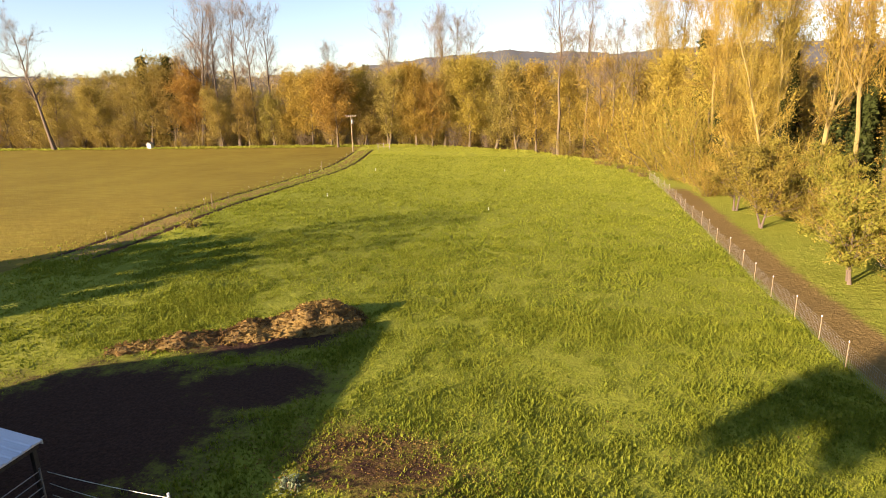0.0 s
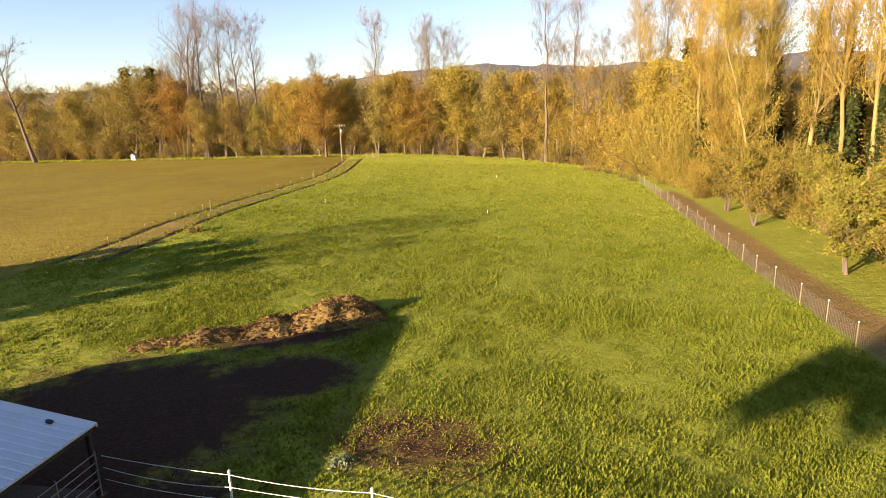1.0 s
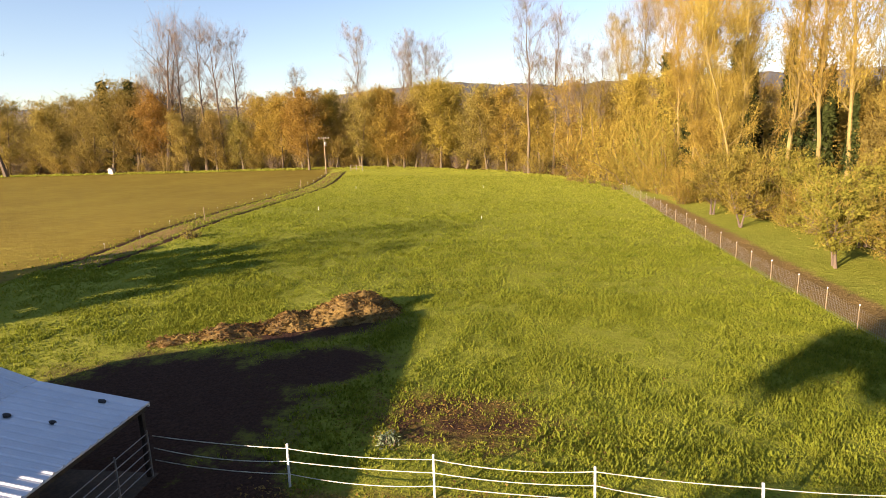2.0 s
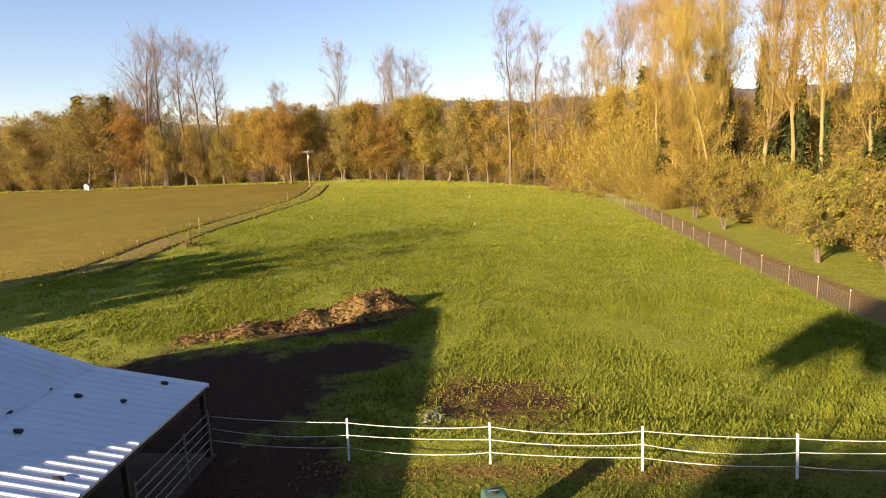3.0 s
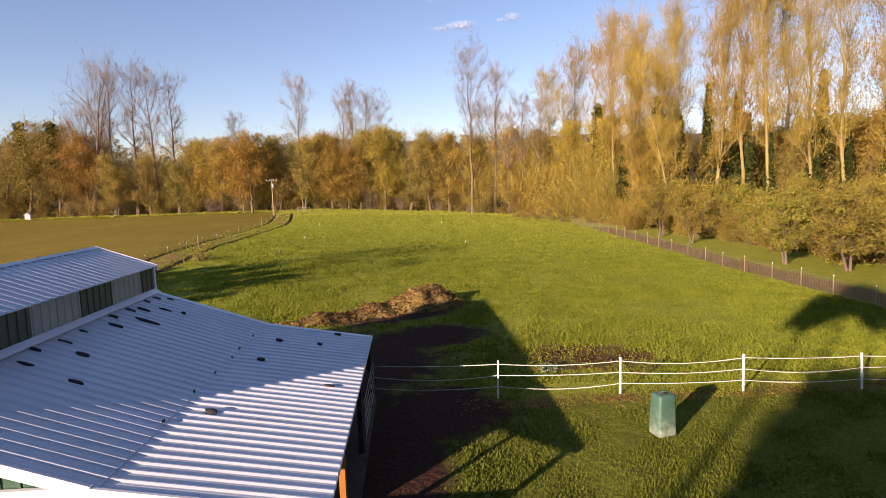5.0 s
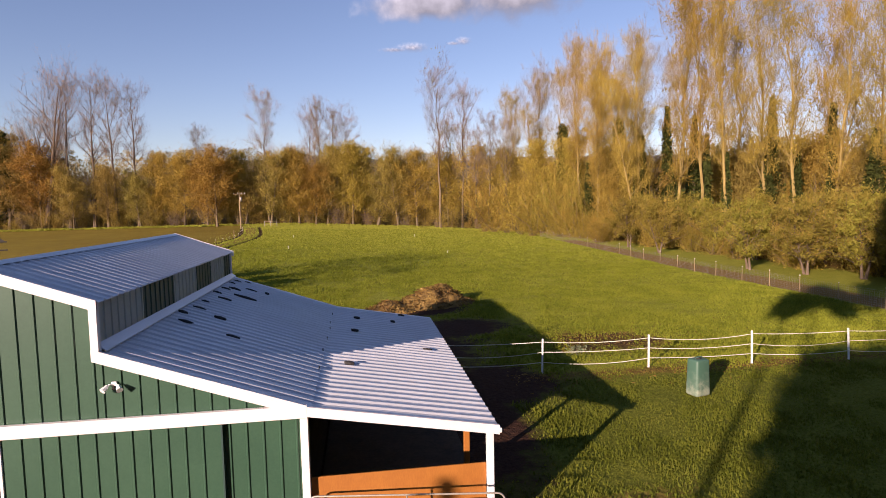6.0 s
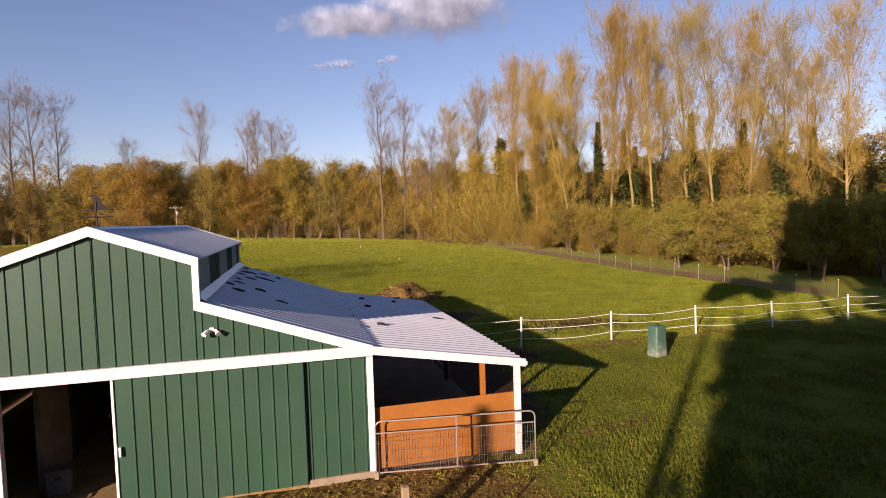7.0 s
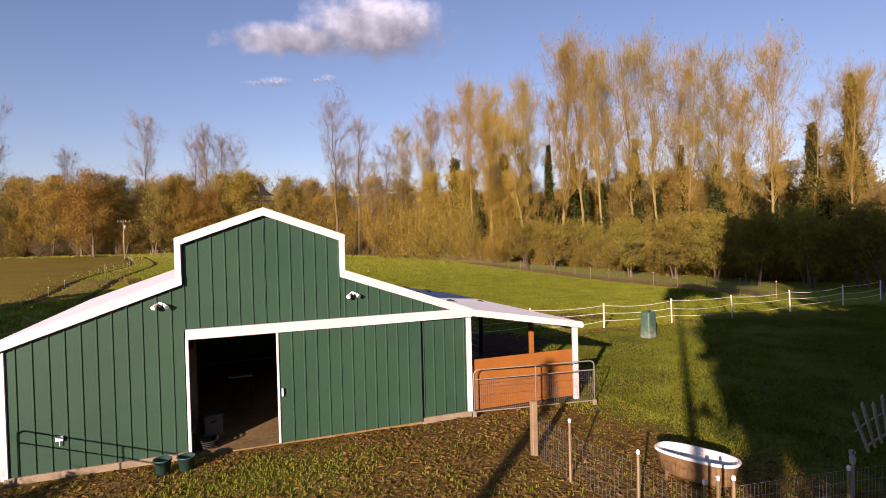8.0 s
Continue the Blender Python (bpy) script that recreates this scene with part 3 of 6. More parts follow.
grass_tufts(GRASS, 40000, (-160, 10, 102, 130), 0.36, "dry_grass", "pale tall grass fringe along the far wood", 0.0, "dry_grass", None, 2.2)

# ---- the barn ----
FRONT, REAR = 1.50, 12.38
WEST, MID_W, MID_E, EAST, EAVE = -29.60, -26.05, -22.30, -18.72, -14.95
RIDGE_X, RIDGE_Z, MON_Z = -24.18, 5.86, 5.20
BREAK_X = -18.55


def roof_z(x):
    """Top of the roof over the barn's cross-section."""
    if MID_W <= x <= MID_E:
        half = (MID_E - MID_W) / 2
        return RIDGE_Z - (RIDGE_Z - MON_Z) * abs(x - (MID_W + MID_E) / 2) / half
    if x < MID_W:
        return 4.28 + (x - MID_W) * 0.345
    if x <= BREAK_X:
        return 4.28 - (x - MID_E) * 0.345
    return 4.28 - (BREAK_X - MID_E) * 0.345 - (x - BREAK_X) * 0.175


def rib_line(a, b, pitch, wide, narrow, high, swage=0.0, lead=None):
    """The cross-section of a ribbed sheet: (place along it, height) from a to b."""
    out = [(a, 0.0)]
    n = int((b - a) / pitch)
    off = (b - a - n * pitch) / 2 if lead is None else lead
    for i in range(n + 1):
        c = a + off + i * pitch
        if a + wide < c < b - wide:
            out += [(c - wide, 0.0), (c - narrow, high), (c + narrow, high), (c + wide, 0.0)]
        for k in (0.33, 0.67):
            d = c + pitch * k
            if swage and a + wide < d < b - wide:
                out += [(d - 0.02, 0.0), (d - 0.008, swage), (d + 0.008, swage), (d + 0.02, 0.0)]
    out.append((b, 0.0))
    return out


def strip(front, back):
    """A closed sheet from matching rows of (low, high) points on its face and on its back."""
    s, n = Soup(), len(front)
    s.add([p for pair in front for p in pair] + [p for pair in back for p in pair], [])
    m = 2 * n
    for i in range(n - 1):
        a, b = 2 * i, 2 * i + 2
        s.f += [(a, b, b + 1, a + 1), (m + a, m + a + 1, m + b + 1, m + b), (a, m + a, m + b, b), (a + 1, b + 1, m + b + 1, m + a + 1)]
    s.f += [(0, 1, m + 1, m), (m - 2, 2 * m - 2, 2 * m - 1, m - 1)]
    return s


def siding(x0, x1, bottom, top, y, outward=-1, pitch=0.305, ridge=(), lead=None):
    """Ribbed steel sheet in the plane of constant y, from x0 to x1; bottom and top give heights at x."""
    line = sorted(rib_line(x0, x1, pitch, 0.026, 0.011, 0.024, 0.0, lead) + [(r, 0.0) for r in ridge if x0 < r < x1])
    return strip([((x, y + outward * h, bottom(x)), (x, y + outward * h, top(x))) for x, h in line],
                 [((x, y - outward * 0.05, bottom(x)), (x, y - outward * 0.05, top(x))) for x, h in line])


def side_siding(x, y0, y1, z0, z1, outward=1, pitch=0.305):
    """The same sheet in the plane of constant x."""
    line = rib_line(y0, y1, pitch, 0.026, 0.011, 0.024)
    return strip([((x + outward * h, y, z0), (x + outward * h, y, z1)) for y, h in line], [((x - outward * 0.05, y, z0), (x - outward * 0.05, y, z1)) for y, h in line])


def roof_sheet(xa, za, xb, zb, y0=FRONT - 0.10, y1=REAR + 0.10, pitch=0.305):
    """Ribbed roof steel from its upper edge (xa, za) to its lower edge (xb, zb)."""
    way = Vector((xb - xa, 0, zb - za)).normalized()
    up = Vector((-way.z, 0, way.x))
    up = up if up.z > 0 else -up
    a, b = Vector((xa, 0, za)), Vector((xb, 0, zb))
    line = rib_line(y0, y1, pitch, 0.05, 0.016, 0.034, 0.003)
    return strip([(a + Vector((0, y, 0)) + up * h, b + Vector((0, y, 0)) + up * h) for y, h in line], [(a + Vector((0, y, 0)) - up * 0.02, b + Vector((0, y, 0)) - up * 0.02) for y, h in line])


def rake_board(points, y, depth=0.21, thick=0.06, lift=0.03):
    """White rake trim along the roof's edge, hanging below it."""
    s = Soup()
    for (xa, za), (xb, zb) in zip(points, points[1:]):
        s.prism([(xa, y, za + lift), (xb, y, zb + lift), (xb, y, zb + lift - depth), (xa, y, za + lift - depth)], (0, thick, 0))
    return s


barn = thing("barn", "green ribbed steel monitor barn with white trim and an open lean-to", "barn")
rt = lambda x: roof_z(x) - 0.03
west_z = lambda x: 4.25 + (x - MID_W) * 0.345
east_z = lambda x: 4.25 - (x - MID_E) * 0.345
HEAD_B, HEAD_T = 2.81, 3.05
DOOR_W, DOOR_E = -25.93, -23.90

# walls, each with its own ribbed sheet
part("wall", siding(WEST, MID_W + 0.02, lambda x: 0.16, west_z, FRONT, lead=0.27), "green_steel", barn)
part("wall", siding(MID_W + 0.02, MID_E, lambda x: HEAD_T - 0.01, rt, FRONT, ridge=((MID_W + MID_E) / 2,)), "green_steel", barn)
part("wall", siding(MID_E, EAST - 0.02, lambda x: HEAD_T - 0.01, lambda x: max(east_z(x), HEAD_T), FRONT), "green_steel", barn)
part("wall", siding(DOOR_E + 0.05, EAST, lambda x: 0.14, lambda x: HEAD_T - 0.02, FRONT + 0.002), "green_steel", barn)
part("wall", siding(WEST, MID_W - 0.003, lambda x: 0.05, west_z, REAR, 1), "green_steel", barn)
part("wall", siding(MID_W, MID_E, lambda x: 0.05, rt, REAR, 1, ridge=((MID_W + MID_E) / 2,)), "green_steel", barn)
part("wall", siding(MID_E + 0.003, EAST, lambda x: 0.05, east_z, REAR, 1), "green_steel", barn)
part("wall", side_siding(WEST, FRONT + 0.06, REAR - 0.06, 0.10, roof_z(WEST) - 0.05, -1), "green_steel", barn)
part("wall", side_siding(EAST, FRONT + 0.06, REAR - 0.06, 0.10, roof_z(EAST) - 0.06, 1), "dark_wood", barn, "dark ribbed side wall under the lean-to")
for y0, y1, mat in ((1.56, 3.9, "clear_panel"), (3.9, 6.0, "green_steel"), (6.0, 8.0, "clear_panel"), (8.0, 9.6, "green_steel"), (9.6, 11.4, "clear_panel"), (11.4, 12.3, "green_steel")):
    part("panel", side_siding(MID_W, y0 + 0.003, y1, 4.24, MON_Z - 0.05, -1), mat, barn, "clouded plastic light panel" if mat == "clear_panel" else "green steel panel")
# the raised middle's east side: steel sheets by turns with clouded plastic lights;
# the steel here is a darker copy, with the east side's shade in its colour
for y0, y1, mat in ((1.56, 3.9, "clear_panel"), (3.9, 6.0, "shaded_steel"), (6.0, 8.0, "clear_panel"), (8.0, 9.6, "shaded_steel"), (9.6, 11.4, "clear_panel"), (11.4, 12.3, "shaded_steel")):
    part("panel", side_siding(MID_E, y0 + 0.003, y1, 4.24, MON_Z - 0.05, 1), mat, barn, "clouded plastic light panel" if mat == "clear_panel" else "green steel panel in a darkened, shaded tone")
part("flashing", Soup().prism([(MID_E + 0.03, FRONT, 4.40), (MID_E + 0.03, REAR, 4.40), (MID_E + 0.2, REAR, 4.28), (MID_E + 0.2, FRONT, 4.28)], (0, 0, -0.02)), "roof_steel", barn)

# roof slopes
MIDX = (MID_W + MID_E) / 2
part("roof", roof_sheet(MIDX, RIDGE_Z, MID_E + 0.12, roof_z(MID_E) - 0.045), "roof_steel", barn, "pale galvanised ribbed roof sheet")
part("roof", roof_sheet(MIDX, RIDGE_Z, MID_W - 0.12, roof_z(MID_W) - 0.045), "roof_steel", barn)
part("roof", roof_sheet(MID_E + 0.02, 4.28, BREAK_X, roof_z(BREAK_X)), "roof_steel", barn)
part("roof", roof_sheet(BREAK_X - 0.02, roof_z(BREAK_X) - 0.012, EAVE, roof_z(EAVE)), "roof_steel", barn)
part("roof", roof_sheet(MID_W - 0.02, 4.28, WEST - 0.22, roof_z(WEST - 0.22)), "roof_steel", barn)
part("ridge_cap", Soup().prism([(MIDX - 0.16, FRONT - 0.1, RIDGE_Z - 0.02), (MIDX, FRONT - 0.1, RIDGE_Z + 0.045), (MIDX + 0.16, FRONT - 0.1, RIDGE_Z - 0.02)], (0, REAR - FRONT + 0.2, 0)), "roof_steel", barn)

# white trim
yt = FRONT - 0.115
part("rake_trim", rake_board([(MID_W - 0.12, roof_z(MID_W) - 0.03), (MIDX, RIDGE_Z + 0.02), (MID_E + 0.12, roof_z(MID_E) - 0.03)], yt, 0.20), "white_paint", barn, "white rake trim")
part("rake_trim", rake_board([(MID_E - 0.02, 4.30), (BREAK_X - 0.1, roof_z(BREAK_X - 0.1))], yt - 0.002, 0.22), "white_paint", barn)
part("rake_trim", rake_board([(WEST - 0.22, roof_z(WEST - 0.22)), (MID_W + 0.02, 4.30)], yt - 0.002, 0.22), "white_paint", barn)
part("rake_trim", rake_board([(BREAK_X - 0.12, roof_z(BREAK_X) + 0.012), (EAVE + 0.02, roof_z(EAVE))], yt - 0.012, 0.19), "white_paint", barn)
part("rake_trim", rake_board([(MID_W - 0.12, roof_z(MID_W) - 0.03), (MIDX, RIDGE_Z + 0.02), (MID_E + 0.12, roof_z(MID_E) - 0.03)], REAR + 0.055, 0.20), "white_paint", barn)
part("rake_trim", rake_board([(MID_E + 0.02, 4.28), (BREAK_X, roof_z(BREAK_X)), (EAVE, roof_z(EAVE))], REAR + 0.055, 0.12, 0.05, -0.02), "white_paint", barn)
for x in (MID_W - 0.12, MID_E - 0.02):
    part("corner_trim", bevelled_box(x, x + 0.14, yt + 0.004, FRONT - 0.003, 4.13, MON_Z - 0.02, 0.008), "white_paint", barn, "white corner trim")
part("corner_trim", bevelled_box(MID_E - 0.02, MID_E + 0.05, REAR - 0.06, REAR + 0.054, 4.26, MON_Z - 0.03, 0.006), "white_paint", barn)
part("corner_trim", bevelled_box(EAST - 0.06, EAST + 0.09, FRONT - 0.05, FRONT + 0.10, 0.10, HEAD_B, 0.008), "white_paint", barn)
part("corner_trim", bevelled_box(WEST - 0.05, WEST + 0.09, FRONT - 0.05, FRONT + 0.10, 0.10, roof_z(WEST) - 0.2, 0.008), "white_paint", barn)
part("door_jamb", bevelled_box(DOOR_W - 0.075, DOOR_W, FRONT - 0.05, FRONT + 0.12, 0.04, HEAD_B, 0.008), "white_paint", barn, "white door jamb")
part("header_board", bevelled_box(MID_W + 0.06, EAST + 0.09, FRONT - 0.13, FRONT - 0.028, HEAD_B, HEAD_T, 0.008), "white_paint", barn, "white header board over the sliding door")
# pale footing along the walls
part("footing", bevelled_box(WEST, DOOR_W - 0.075, FRONT - 0.06, FRONT + 0.10, -0.05, 0.15, 0.015), "concrete", barn, "pale concrete footing")
part("footing", bevelled_box(-20.15, EAST + 0.05, FRONT - 0.06, FRONT + 0.10, -0.05, 0.13, 0.015), "concrete", barn)
part("footing", bevelled_box(DOOR_E + 0.02, -20.155, FRONT + 0.01, FRONT + 0.10, -0.05, 0.12, 0.015), "concrete", barn)

# the sliding door, pushed half open along its track
door = part("sliding_door", siding(DOOR_E, -20.20, lambda x: 0.06, lambda x: HEAD_B + 0.005, FRONT - 0.075), "green_steel", barn, "green ribbed sliding door, half open")
part("door_edge", bevelled_box(DOOR_E - 0.05, DOOR_E + 0.005, FRONT - 0.105, FRONT - 0.02, 0.05, HEAD_B, 0.006), "white_paint", door, "white leading edge")
part("door_edge", bevelled_box(-20.205, -20.165, FRONT - 0.105, FRONT - 0.02, 0.05, HEAD_B, 0.006), "shaded_steel", door)
part("door_handle", bevelled_box(DOOR_E + 0.04, DOOR_E + 0.09, FRONT - 0.15, FRONT - 0.105, 1.22, 1.42, 0.01), "white_plastic", door, "white handle")

# inside: dirt floor, posts, loft, partitions
tagged(part("floor", Soup().box(WEST + 0.06, EAST - 0.06, FRONT - 0.02, REAR - 0.06, -0.05, 0.035), "sand"), "bare dirt floor of the barn", "floor", kind="structure")
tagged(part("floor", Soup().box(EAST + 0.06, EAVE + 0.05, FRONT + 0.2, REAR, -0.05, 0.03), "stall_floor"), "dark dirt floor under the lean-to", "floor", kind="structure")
for x in (MID_W + 0.1, MID_E - 0.1):
    for y in (5.0, 8.6):
        part("post", bevelled_box(x - 0.07, x + 0.07, y - 0.07, y + 0.07, 0.0, 4.1, 0.01), "dark_wood", barn)
part("partition", bevelled_box(MID_W + 0.03, MID_W + 0.16, 3.2, 4.9, 0.03, 2.3, 0.01), "grey_wood", barn, "grey timber stall partition")
part("partition", bevelled_box(MID_W + 0.03, MID_W + 0.16, 5.1, 8.5, 0.03, 1.5, 0.01), "dark_wood", barn)
part("partition", bevelled_box(MID_E - 0.16, MID_E - 0.03, 3.0, 11.5, 0.03, 1.5, 0.01), "dark_wood", barn)
part("loft", bevelled_box(MID_W + 0.05, MID_E - 0.05, 8.7, 12.2, 2.55, 2.72, 0.01), "dark_wood", barn)

# lean-to: stall front, posts, eave beam
part("stall_board", bevelled_box(EAST + 0.10, EAVE - 0.22, FRONT + 0.10, FRONT + 0.14, 0.80, 1.54, 0.006), "plywood", barn, "orange stained plywood stall front")
part("stall_board", bevelled_box(EAST + 0.10, EAVE - 0.22, FRONT + 0.105, FRONT + 0.145, 0.09, 0.792, 0.006), "plywood", barn)
part("post", bevelled_box(EAVE - 0.21, EAVE - 0.07, FRONT + 0.0, FRONT + 0.14, -0.02, roof_z(EAVE - 0.15) - 0.03, 0.008), "white_paint", barn, "white corner post of the lean-to")
for y in (4.2, 8.3, REAR - 0.15):
    part("post", bevelled_box(EAVE - 0.21, EAVE - 0.07, y - 0.07, y + 0.07, -0.02, roof_z(EAVE - 0.15) - 0.03, 0.008), "plywood" if y < 5 else "dark_wood", barn, "orange wooden post" if y < 5 else "")
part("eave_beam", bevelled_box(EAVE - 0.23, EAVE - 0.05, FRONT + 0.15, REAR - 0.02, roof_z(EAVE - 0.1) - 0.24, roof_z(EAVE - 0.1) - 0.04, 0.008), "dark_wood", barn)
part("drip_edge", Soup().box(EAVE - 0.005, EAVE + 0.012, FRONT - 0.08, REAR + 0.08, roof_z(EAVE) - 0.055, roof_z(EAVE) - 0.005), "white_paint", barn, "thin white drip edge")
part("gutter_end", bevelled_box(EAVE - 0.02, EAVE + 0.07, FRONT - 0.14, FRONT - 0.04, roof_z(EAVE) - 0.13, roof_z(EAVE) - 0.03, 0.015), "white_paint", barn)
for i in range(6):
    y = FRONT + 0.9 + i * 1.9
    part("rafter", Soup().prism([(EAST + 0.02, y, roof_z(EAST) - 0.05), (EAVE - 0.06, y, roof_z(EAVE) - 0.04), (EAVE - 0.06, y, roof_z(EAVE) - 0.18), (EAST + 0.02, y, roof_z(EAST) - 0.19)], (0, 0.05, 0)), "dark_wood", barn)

# dark damp leaf debris lying on the roof
rng = random.Random(3)


def roof_debris(x, y, length, width):
    s, n = Soup(), 9
    pts = []
    for i in range(n):
        a = 2 * math.pi * i / n
        r = 0.7 + 0.3 * rng.random()
        pts.append((x + length / 2 * r * math.cos(a), y + width / 2 * r * math.sin(a)))
    s.add([(px, py, roof_z(px) + 0.056) for px, py in pts] + [(x, y, roof_z(x) + 0.056 + 0.025)], [(i, (i + 1) % n, n) for i in range(n)])
    s.add([(px, py, roof_z(px) - 0.001) for px, py in pts] + [(px, py, roof_z(px) + 0.056) for px, py in pts], [(i, (i + 1) % n, n + (i + 1) % n, n + i) for i in range(n)])
    tagged(part("leaf_debris", s, "debris"), "small dark clump of wet leaves on the roof", "debris", "debris on the barn roof")


for x, y, l, w in ((-17.75, 10.5, .34, .26), (-16.5, 10.6, .26, .2), (-17.8, 8.46, .34, .24), (-16.1, 12.0, .34, .22), (-15.7, 7.0, .36, .24), (-17.9, 4.7, .36, .26),
                   (-20.8, 10.9, .22, .18), (-21.2, 9.3, .95, .22), (-21.6, 8.3, .6, .22), (-21.3, 10.7, .5, .16), (-21.7, 10.2, .5, .18), (-21.2, 6.0, .42, .2), (-20.6, 4.6, .5, .16),
                   (-21.9, 9.8, .4, .3), (-21.95, 11.0, .34, .22), (-21.9, 11.6, .4, .2), (-21.95, 8.9, .4, .3), (-21.9, 7.3, .34, .2), (-21.8, 6.4, .5, .18), (-21.7, 4.8, .5, .14), (-21.6, 11.9, .3, .14), (-22.0, 5.6, .3, .14)):
    roof_debris(x, y, l * 0.8, w * 0.75)
for i in range(6):
    roof_debris(BREAK_X + rng.uniform(-0.05, 0.03), 4.2 + i * 1.3 + rng.uniform(-0.3, 0.3), 0.03, rng.uniform(0.10, 0.25))


def floodlight(x, z):
    ob = thing("floodlight", "white twin-head floodlight on the green barn wall", "floodlight", (x, FRONT, z), group="floodlights on the barn")
    ob.scale = (0.68, 0.68, 0.68)
    part("base", bevelled_box(-0.07, 0.07, -0.06, 0.0, -0.07, 0.07, 0.012), "white_plastic", ob)
    for s in (-1, 1):
        arm = Soup().tube([(0, -0.05, 0), (s * 0.09, -0.12, 0.02), (s * 0.15, -0.16, -0.03)], 0.022, 6)
        part("arm", arm, "white_plastic", ob)
        head = Soup().tube([(s * 0.13, -0.13, 0.0), (s * 0.16, -0.18, -0.05), (s * 0.21, -0.26, -0.11)], [0.035, 0.06, 0.085], 10)
        part("lamp_head", head, "white_plastic", ob)
    part("sensor", Soup().tube([(0, -0.05, -0.04), (0, -0.12, -0.12)], [0.03, 0.04], 8), "black_iron", ob, "dark motion-sensor eye")


def weathervane(x, y, z):
    ob = thing("weathervane", "black iron weathervane on the barn's ridge", "weathervane", (x, y, z), 8)
    part("rod", Soup().tube([(0, 0, -0.05), (0, 0, 0.5)], 0.017, 6), "black_iron", ob)
    arms = Soup().tube([(-0.36, 0, 0.20), (0.36, 0, 0.20)], 0.012, 5).tube([(0, -0.36, 0.20), (0, 0.36, 0.20)], 0.012, 5)
    part("compass_arm", arms, "black_iron", ob)
    part("arrow", Soup().tube([(-0.34, 0, 0.34), (0.36, 0, 0.34)], 0.012, 5), "black_iron", ob)
    shape = [(-0.05, 0, 0.35), (0.32, 0, 0.35), (0.24, 0, 0.40), (0.14, 0, 0.45), (0.09, 0, 0.55), (0.02, 0, 0.63), (-0.06, 0, 0.645), (-0.13, 0, 0.61), (-0.06, 0, 0.56), (-0.05, 0, 0.45)]
    part("figure", Soup().prism(shape, (0, 0.02, 0)), "black_iron", ob, "plain black cut-out figure")
    ob.scale = (0.85, 0.85, 1.06)


floodlight(-22.0, 3.66)
floodlight(-26.5, 3.68)
weathervane(MIDX + 0.02, 1.95, RIDGE_Z + 0.03)


# ---- gates and fences ----
def pipe_gate(name, a, b, label, z0=0.14, z1=1.32, mesh=True):
    """A tubular farm gate with round corners, from a to b on the ground."""
    a, b = Vector((*a, 0)), Vector((*b, 0))
    length, r = (b - a).length, 0.14
    turn = math.degrees(math.atan2(b.y - a.y, b.x - a.x))
    ob = thing(name, label, "gate", (a.x, a.y, 0), turn)
    pts = [(0, 0, z0)]
    pts += [(r - r * math.cos(t), 0, z1 - r + r * math.sin(t)) for t in [math.pi / 2 * i / 5 for i in range(6)]]
    pts += [(length - r + r * math.sin(t), 0, z1 - r + r * math.cos(t)) for t in [math.pi / 2 * i / 5 for i in range(6)]]
    pts += [(length, 0, z0)]
    part("gate_frame", smooth(Soup().tube(pts, 0.019, 8).mesh("gate_frame")), "galvanised", ob)
    part("rail", Soup().tube([(0, 0, z0), (length, 0, z0)], 0.018, 8), "galvanised", ob)
    part("rail", Soup().tube([(0, 0, z1 - 0.27), (length, 0, z1 - 0.27)], 0.016, 8), "galvanised", ob)
    part("stile", Soup().tube([(length / 2, 0, z0), (length / 2, 0, z1)], 0.016, 8), "galvanised", ob)
    if mesh:
        s = Soup()
        n = int(length / 0.06)
        for i in range(1, n):
            x = length * i / n
            s.tube([(x, 0, z0), (x, 0, z1 - 0.27)], 0.0035, 3, False)
        for k in range(1, 4):
            z = z0 + (z1 - 0.27 - z0) * k / 4
            s.tube([(0, 0, z), (length, 0, z)], 0.0035, 3, False)
        part("wire_mesh", s, "wire", ob, "welded wire infill")
    for x in (0, length):
        part("foot", bevelled_box(x - 0.05, x + 0.05, -0.05, 0.05, 0.0, z0 + 0.03, 0.012), "concrete", ob)
    return ob


pipe_gate("pipe_gate", (-18.66, 1.30), (-15.0, 0.76), "galvanised tubular gate with wire infill before the orange stall")
pipe_gate("pipe_gate", (-29.75, 1.05), (-29.35, -2.65), "galvanised tubular gate swung open beside the barn", mesh=False)
for y0, y1 in ((8.4, 12.2),):
    ob = thing("corral_panel", "grey tubular corral panel under the lean-to's eave", "fence panel", (EAVE - 0.02, y0, 0), 90)
    for z in (0.35, 0.62, 0.90, 1.18, 1.46):
        part("rail", Soup().tube([(0, 0, z), (y1 - y0, 0, z)], 0.016, 6), "wire", ob)
    for x in (0.0, (y1 - y0) * 0.62, y1 - y0):
        part("upright", Soup().tube([(x, 0, 0.0), (x, 0, 1.55)], 0.03, 6), "wire", ob)


